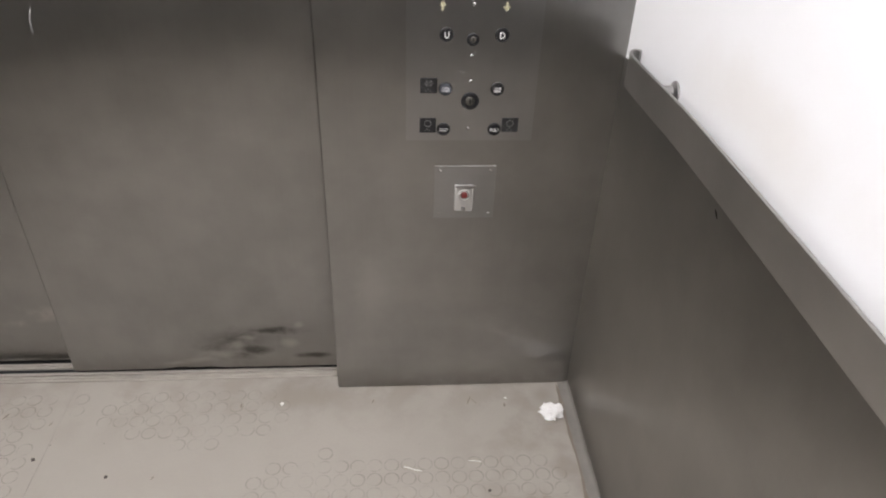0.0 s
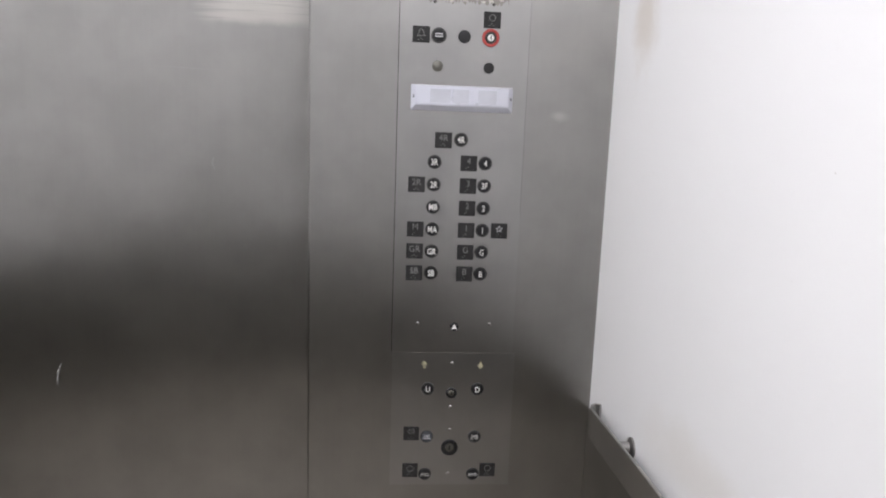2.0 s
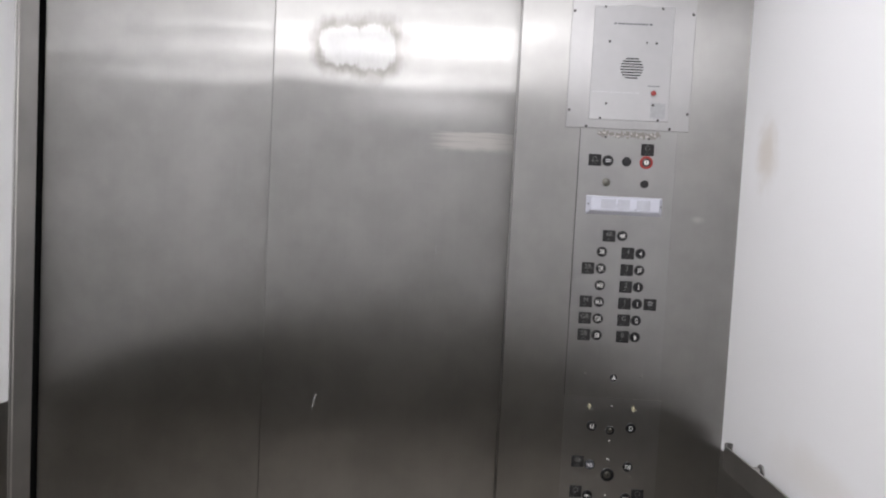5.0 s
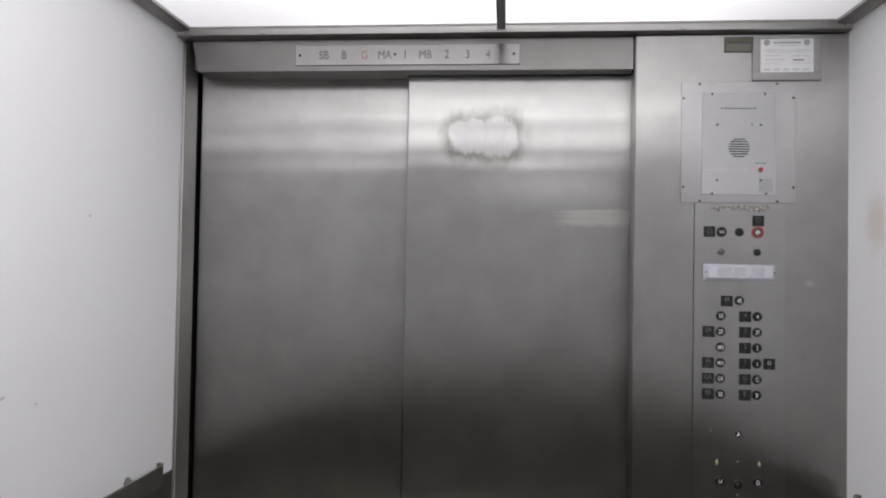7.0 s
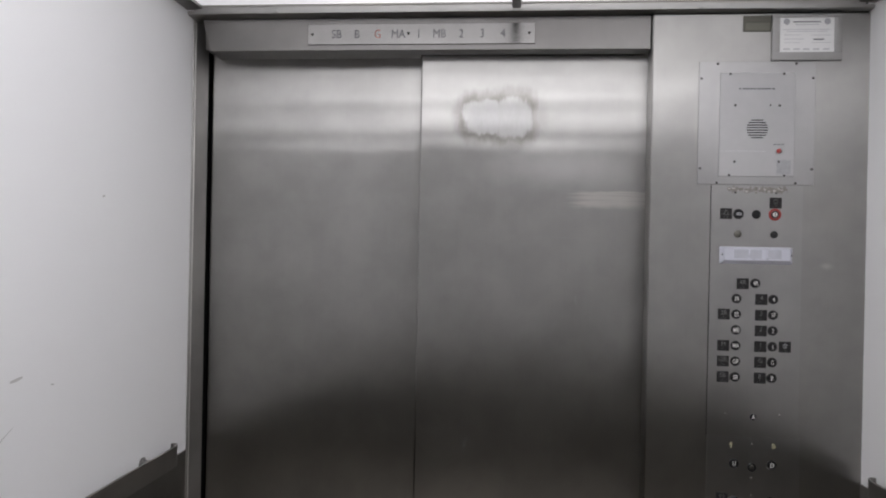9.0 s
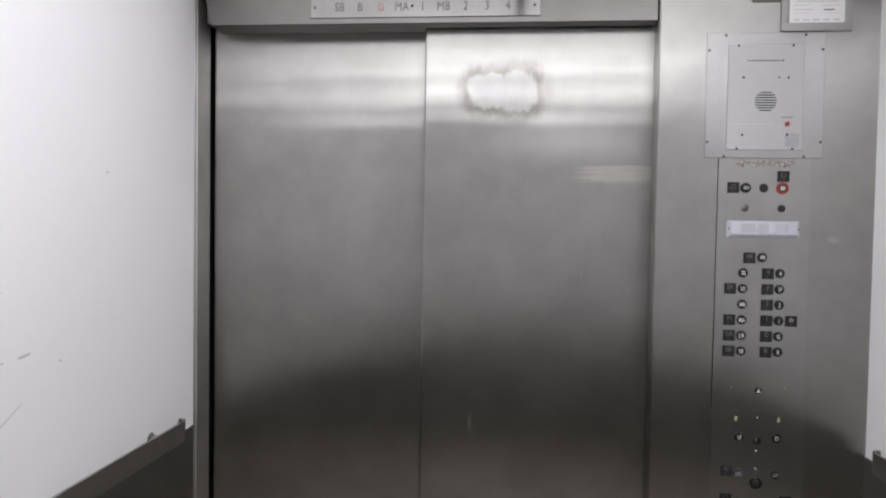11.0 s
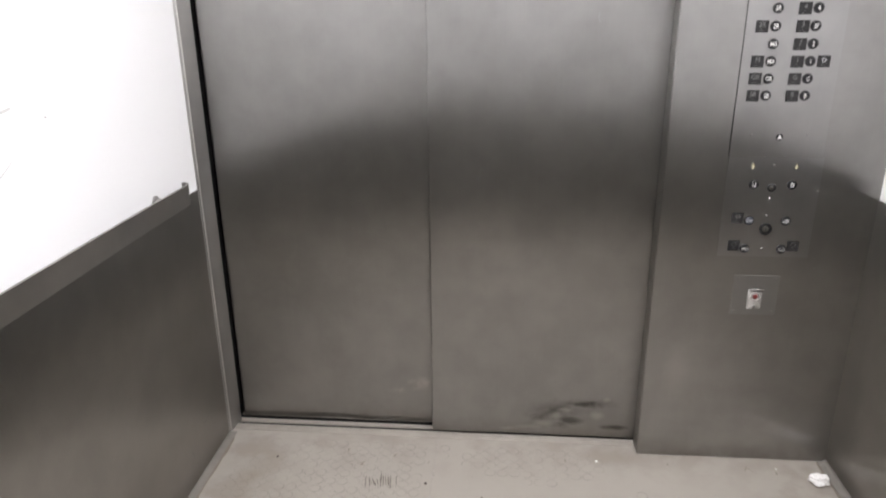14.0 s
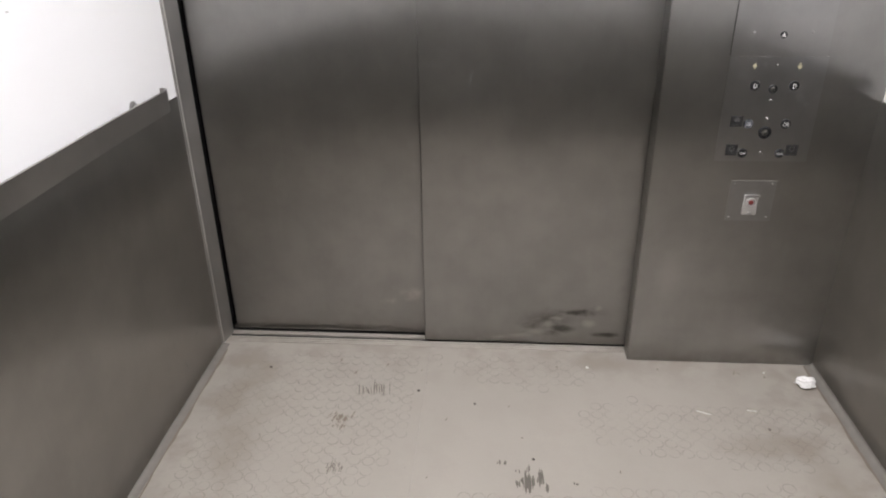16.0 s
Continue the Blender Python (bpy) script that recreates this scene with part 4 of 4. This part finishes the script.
part("tag_back", boxed(0.2535, 0.3315, -0.003, 0.0, 2.1705, 2.2165, bevel=0.0008, segments=1), M_OLIVE, tag)
part("tag_strip", boxed(0.2590, 0.3260, -0.0042, -0.003, 2.1745, 2.1945, bevel=0.0005, segments=1), M_OLIVE_LIGHT, tag)
part("tag_strip", boxed(0.2590, 0.3260, -0.0042, -0.003, 2.1990, 2.2140, bevel=0.0005, segments=1), M_OLIVE, tag)

# ---- switch plate below the panel ----
sw = thing("switch_plate", (0.301, 0.0, 0.520), "thin square steel switch plate with white box and red button", "switch plate")
part("plate", boxed(0.2350, 0.3665, -0.0018, 0.0, 0.5200, 0.6475, bevel=0.0002, segments=1), M_ACRYLIC, sw)
for x, z in ((0.2475, 0.6365), (0.3545, 0.6365), (0.2465, 0.5310), (0.3555, 0.5310)):
    screw(x, z, -0.0018, sw, 0.0030)
hb = part("housing", boxed(0.2795, 0.3200, -0.0100, -0.0018, 0.5410, 0.6045, bevel=0.0035), M_WHITEBOX, sw, "white plastic switch housing")
part("top_shield", boxed(0.2820, 0.3240, -0.0125, -0.0100, 0.5985, 0.6060, bevel=0.0010), M_SCREW, hb)
part("collar", turned([(0.0135, 0.0), (0.0135, 0.0040), (0.0115, 0.0055), (0.0095, 0.0030)], (0.2995, -0.0100, 0.5830)), M_WHITEBOX, hb)
part("button_cap", turned([(0.0070, 0.0), (0.0070, 0.0042), (0.0055, 0.0056), (0, 0.0060)], (0.2995, -0.0100, 0.5830)), M_DARK_RED, hb, "dark red push cap")
part("shackle", turned([(0.0050, 0.0), (0.0050, 0.0030), (0.0030, 0.0040), (0, 0.0040)], (0.2995, -0.0100, 0.5475), "y", 14), M_SCREW, hb)

# ---- floor indicator over the doors ----
fi = thing("floor_indicator", (-0.69, 0.010, 2.145), "long steel floor indicator plate with cut-out floor marks", "floor indicator")
YI = 0.0075
part("plate", boxed(-1.0320, -0.3415, YI, 0.0100, 2.1440, 2.2060, bevel=0.0008, segments=1), M_INDICATOR, fi)
part("shadow_line", boxed(-1.0335, -0.3400, 0.0090, 0.0101, 2.1425, 2.1440), M_PIT, fi)
for text, x in (("SB", -0.942), ("B", -0.879), ("G", -0.816), ("MA", -0.752), ("1", -0.690), ("MB", -0.627), ("2", -0.562), ("3", -0.499), ("4", -0.437)):
    part("floor_mark", lettering(text, 0.0255, x, YI - 0.0002, 2.1755, 0.0, 0.82), M_GREYMARK if text != "G" else M_REDDISH, fi, ("grey" if text != "G" else "faded red") + " floor mark " + text)
part("dot_mark", turned([(0.0042, 0.0), (0.0042, 0.0006), (0, 0.0006)], (-0.7215, YI, 2.1765), "y", 14), M_PIT, fi)
for x in (-1.0180, -0.3590):
    screw(x, 2.1755, YI, fi, 0.0042, M_DARK_SCREW)


# ---- scratches and marks on walls and doors ----
def mark(name, pts, width, axis, at, parent, material):
    """A thin scratch: a ribbon along points in two axes of a wall, tapering at its ends."""
    bm = bmesh.new()
    a, b = [], []
    n = len(pts)
    for k, (u, v) in enumerate(pts):
        u2, v2 = pts[min(k + 1, n - 1)]
        u1, v1 = pts[max(k - 1, 0)]
        d = Vector((u2 - u1, v2 - v1)).normalized()
        w = width * (0.25 + 0.75 * math.sin(math.pi * (k + 0.5) / n)) / 2
        for side, out in ((1, a), (-1, b)):
            p = (u - d.y * w * side, v + d.x * w * side)
            out.append(bm.verts.new((p[0], at, p[1]) if axis == "y" else (at, p[0], p[1])))
    for k in range(n - 1):
        bm.faces.new((a[k], a[k + 1], b[k + 1], b[k]))
    return part(name, bm, material, parent)


door_r = bpy.data.objects["door_1"]
mark("scratch", [(-0.524, 0.946), (-0.531, 0.932), (-0.534, 0.917), (-0.534, 0.897)], 0.0036, "y", 0.0722, door_r, M_SCRATCH)
mark("scratch", [(-0.200, 1.392), (-0.203, 1.380), (-0.198, 1.366)], 0.004, "y", 0.0722, door_r, M_SCRATCH)
mark("scratch", [(-0.330, 1.571), (-0.250, 1.569), (-0.160, 1.566)], 0.0016, "y", 0.0722, door_r, M_SCRATCH)
wall_l, wall_r = bpy.data.objects["wall_left"], bpy.data.objects["wall_right"]
mark("scuff_mark", [(-0.845, 1.238), (-0.815, 1.241)], 0.004, "x", XL + 0.0006, wall_l, M_WALL_MARK)
mark("scuff_mark", [(-0.775, 1.2425), (-0.757, 1.244), (-0.738, 1.247)], 0.007, "x", XL + 0.0006, wall_l, M_WALL_MARK)
mark("scuff_mark", [(-0.845, 1.107), (-0.805, 1.127), (-0.764, 1.149)], 0.0025, "x", XL + 0.0006, wall_l, M_WALL_MARK)
mark("scuff_mark", [(-0.645, 1.214), (-0.635, 1.213)], 0.004, "x", XL + 0.0006, wall_l, M_WALL_MARK)
mark("scuff_mark", [(-0.462, 1.640), (-0.457, 1.641), (-0.452, 1.642)], 0.006, "x", XL + 0.0006, wall_l, M_WALL_MARK)
mark("scuff_mark", [(-0.95, 1.39), (-0.88, 1.384), (-0.82, 1.380)], 0.0015, "x", XL + 0.0006, wall_l, M_WALL_MARK)
mark("scratch", [(-0.494, 0.838), (-0.499, 0.834), (-0.505, 0.830)], 0.0045, "x", XR - 0.0027, wain_right, M_PIT)
mark("scratch", [(-0.137, 0.157), (-0.152, 0.161), (-0.168, 0.160)], 0.004, "x", XL + 0.0027, wain_left, M_SCRATCH)
mark("scratch", [(-0.263, 0.126), (-0.256, 0.112), (-0.249, 0.095)], 0.004, "x", XL + 0.0027, wain_left, M_SCRATCH)

# ---- things on the floor ----
tissue = bmesh.new()
bmesh.ops.create_icosphere(tissue, subdivisions=4, radius=1.0)
for v in tissue.verts:
    p = v.co.copy()
    q = noise.noise(p * 1.7 + Vector((3, 1, 7)))
    w = 0.92 + 0.45 * q + 0.40 * abs(noise.noise(p * 3.2 + Vector((1, 8, 2)))) - 0.30 * abs(noise.noise(p * 6.0 + Vector((5, 5, 5))))
    v.co = Vector((0.540 + p.x * w * 0.029, -0.112 + p.y * w * 0.026, max(0.001, 0.014 + p.z * w * 0.017)))
tagged(part("crumpled_tissue", tissue, M_TISSUE, smooth=False), "small crumpled white tissue lying on the floor", "tissue")
rng = random.Random(11)


def crumb(x, y, r, material, label):
    bm = bmesh.new()
    bmesh.ops.create_icosphere(bm, subdivisions=1, radius=r)
    for v in bm.verts:
        k = rng.uniform(0.7, 1.25)
        v.co = Vector((x + v.co.x * k, y + v.co.y * k, max(0.0, r * 0.35 + v.co.z * 0.5)))
    return tagged(part("crumb", bm, material), label, "crumb", group="crumbs on the floor")


for x, y, r in ((-1.189, -0.103, 0.0045), (-0.504, -0.258, 0.0045), (0.357, -0.330, 0.0042), (-0.683, -0.203, 0.0050), (-0.335, -0.490, 0.0050)):
    crumb(x, y, r, M_CRUMB, "dark crumb of dirt on the rubber floor")
for x, y, r in ((-0.137, -0.052, 0.0055), (0.431, -0.051, 0.0030)):
    crumb(x, y, r, M_PALE_CRUMB, "pale crumb on the rubber floor")


def thread(pts, r, label):
    bm = bmesh.new()
    rings = []
    for k, (x, y) in enumerate(pts):
        x2, y2 = pts[min(k + 1, len(pts) - 1)]
        x1, y1 = pts[max(k - 1, 0)]
        d = Vector((x2 - x1, y2 - y1)).normalized()
        rings.append([bm.verts.new((x - d.y * r * math.cos(a), y + d.x * r * math.cos(a), 0.0016 + r + r * math.sin(a))) for a in [math.pi * j / 3 for j in range(6)]])
    for a, b in zip(rings, rings[1:]):
        for j in range(6):
            bm.faces.new((a[j], a[(j + 1) % 6], b[(j + 1) % 6], b[j]))
    bm.faces.new(rings[0])
    bm.faces.new(rings[-1])
    bmesh.ops.recalc_face_normals(bm, faces=bm.faces)
    return tagged(part("thread", bm, M_PALE_CRUMB), label, "thread", group="threads on the floor")


thread([(0.166, -0.258), (0.180, -0.262), (0.192, -0.268), (0.205, -0.271)], 0.0009, "short pale thread lying on the floor")
thread([(0.318, -0.246), (0.332, -0.247), (0.346, -0.250)], 0.0007, "short pale thread lying on the floor")

rng = random.Random(3)
strokes = []
for x, l in ((-0.872, 0.050), (-0.860, 0.040), (-0.850, 0.020), (-0.842, 0.018), (-0.834, 0.030), (-0.826, 0.066), (-0.818, 0.050), (-0.809, 0.036), (-0.801, 0.040), (-0.794, 0.052), (-0.776, 0.050)):
    strokes.append((x, -0.205 + rng.uniform(-0.010, 0.012), l * 1.25, rng.uniform(0.0030, 0.0058), -0.009))
for k in range(9):
    strokes.append((-0.902 + k * 0.0052, -0.552 + rng.uniform(-0.012, 0.012), rng.uniform(0.014, 0.036), rng.uniform(0.002, 0.005), 0.001))
for cx, cy, rx, ry, count in ((-0.352, -0.575, 0.017, 0.036, 34), (-0.318, -0.562, 0.010, 0.030, 16), (-0.350, -0.528, 0.006, 0.012, 4), (-0.378, -0.540, 0.006, 0.008, 3), (-0.303, -0.592, 0.006, 0.018, 4),
                              (-0.378, -0.584, 0.007, 0.014, 4), (-0.412, -0.508, 0.006, 0.008, 4), (-0.430, -0.509, 0.006, 0.008, 3), (-0.228, -0.576, 0.009, 0.005, 4)):
    for k in range(count):
        u = rng.uniform(-1, 1)
        reach = ry * math.sqrt(1 - u * u) + 0.004
        strokes.append((cx + u * rx, cy + rng.uniform(-0.4, 0.4) * reach, reach * rng.uniform(0.7, 1.8), rng.uniform(0.0022, 0.0060), rng.uniform(-0.002, 0.002)))
part("scuff_mark", streak_mesh(strokes, 0.0011), M_SCUFF, floor, "black shoe and wheel scuffs")
soft = [(-0.940, -0.335, 0.030, 0.005, 0.012), (-0.925, -0.345, 0.018, 0.008, 0.0), (-0.905, -0.340, 0.030, 0.012, 0.004), (-0.890, -0.350, 0.022, 0.016, 0.0), (-0.895, -0.385, 0.030, 0.008, 0.006),
        (-0.90, -0.12, 0.022, 0.006, 0.01), (-0.96, -0.05, 0.020, 0.007, 0.0), (-0.80, -0.07, 0.02, 0.006, 0.008), (0.335, -0.056, 0.030, 0.004, 0.012), (0.348, -0.060, 0.018, 0.003, -0.012), (0.425, -0.075, 0.014, 0.007, 0.0)]
for k in range(16):
    soft.append((-0.900 + rng.gauss(0, 0.020), -0.350 + rng.gauss(0, 0.022), rng.uniform(0.008, 0.022), rng.uniform(0.004, 0.009), rng.uniform(-0.005, 0.005)))
for k in range(12):
    soft.append((rng.uniform(-1.2, 0.4), rng.uniform(-0.75, 0.0), rng.uniform(0.006, 0.016), rng.uniform(0.003, 0.007), rng.uniform(-0.006, 0.006)))
part("scuff_mark", streak_mesh(soft, 0.0010), M_SCUFF_SOFT, floor, "brown dirt smears")

# raised round studs of the rubber sheets, one moulded relief
def relief_left(x, y):
    """How much of a stud the feet have left: the middle of the floor and the strip before the controls are worn smooth."""
    if x > 0.02 and y > -0.235:
        return 0.0
    m = 0.0
    for cx, cy, rx, ry in ((-1.02, -0.36, 0.26, 0.42), (-0.34, -0.07, 0.20, 0.08), (-0.86, -0.03, 0.22, 0.08), (0.20, -0.34, 0.30, 0.13), (0.05, -0.80, 0.45, 0.20), (-0.45, -1.5, 0.9, 0.5)):
        m = max(m, math.exp(-((x - cx) / rx) ** 2 - ((y - cy) / ry) ** 2))
    return min(1.0, m * 1.35 + 0.30 * noise.noise(Vector((x * 3.0, y * 3.0, 4.0))))


PITCH, R, X0, Y0 = 0.0387, 0.0175, 0.137, -0.250
verts, faces = [], []
nx0, nx1 = math.ceil((XL + 0.07 - X0) / PITCH), math.floor((XR - 0.07 - X0) / PITCH)
STEPS = 18
unit = [(math.cos(2 * math.pi * k / STEPS), math.sin(2 * math.pi * k / STEPS)) for k in range(STEPS)]
for i in range(nx0, nx1 + 1):
    for j in range(-59, 8):
        cx, cy = X0 + i * PITCH, Y0 + j * PITCH
        if cy > 0.02 or cy < YB + 0.05 or abs(cx - seam) < R + 0.003:
            continue
        left = relief_left(cx, cy)
        if left < 0.30:
            continue
        b = len(verts)
        for r, h in ((R + 0.0006, 0.0), (R - 0.0008, 0.00045 * left), (R - 0.0026, 0.0006 * left)):
            verts += [(cx + r * c, cy + r * s, h) for c, s in unit]
        for ring in (0, 1):
            for k in range(STEPS):
                k2 = (k + 1) % STEPS
                o0 = b + ring * STEPS
                faces.append((o0 + k, o0 + k2, o0 + STEPS + k2, o0 + STEPS + k))
        faces.append(tuple(b + 2 * STEPS + k for k in range(STEPS)))
relief = bpy.data.meshes.new("stud_relief")
relief.from_pydata(verts, [], faces)
relief.materials.append(M_FLOOR)
relief.materials.append(M_STUD)
index = np.ones(len(faces), dtype=np.int32)
index[2 * STEPS::2 * STEPS + 1] = 0
relief.polygons.foreach_set("material_index", index)
relief.update()
studs = new("stud_relief", relief)
studs.parent = floor
studs.location = -CENTRE[floor.name]
tagged(studs, "low round studs moulded in the rubber", kind="stuff")
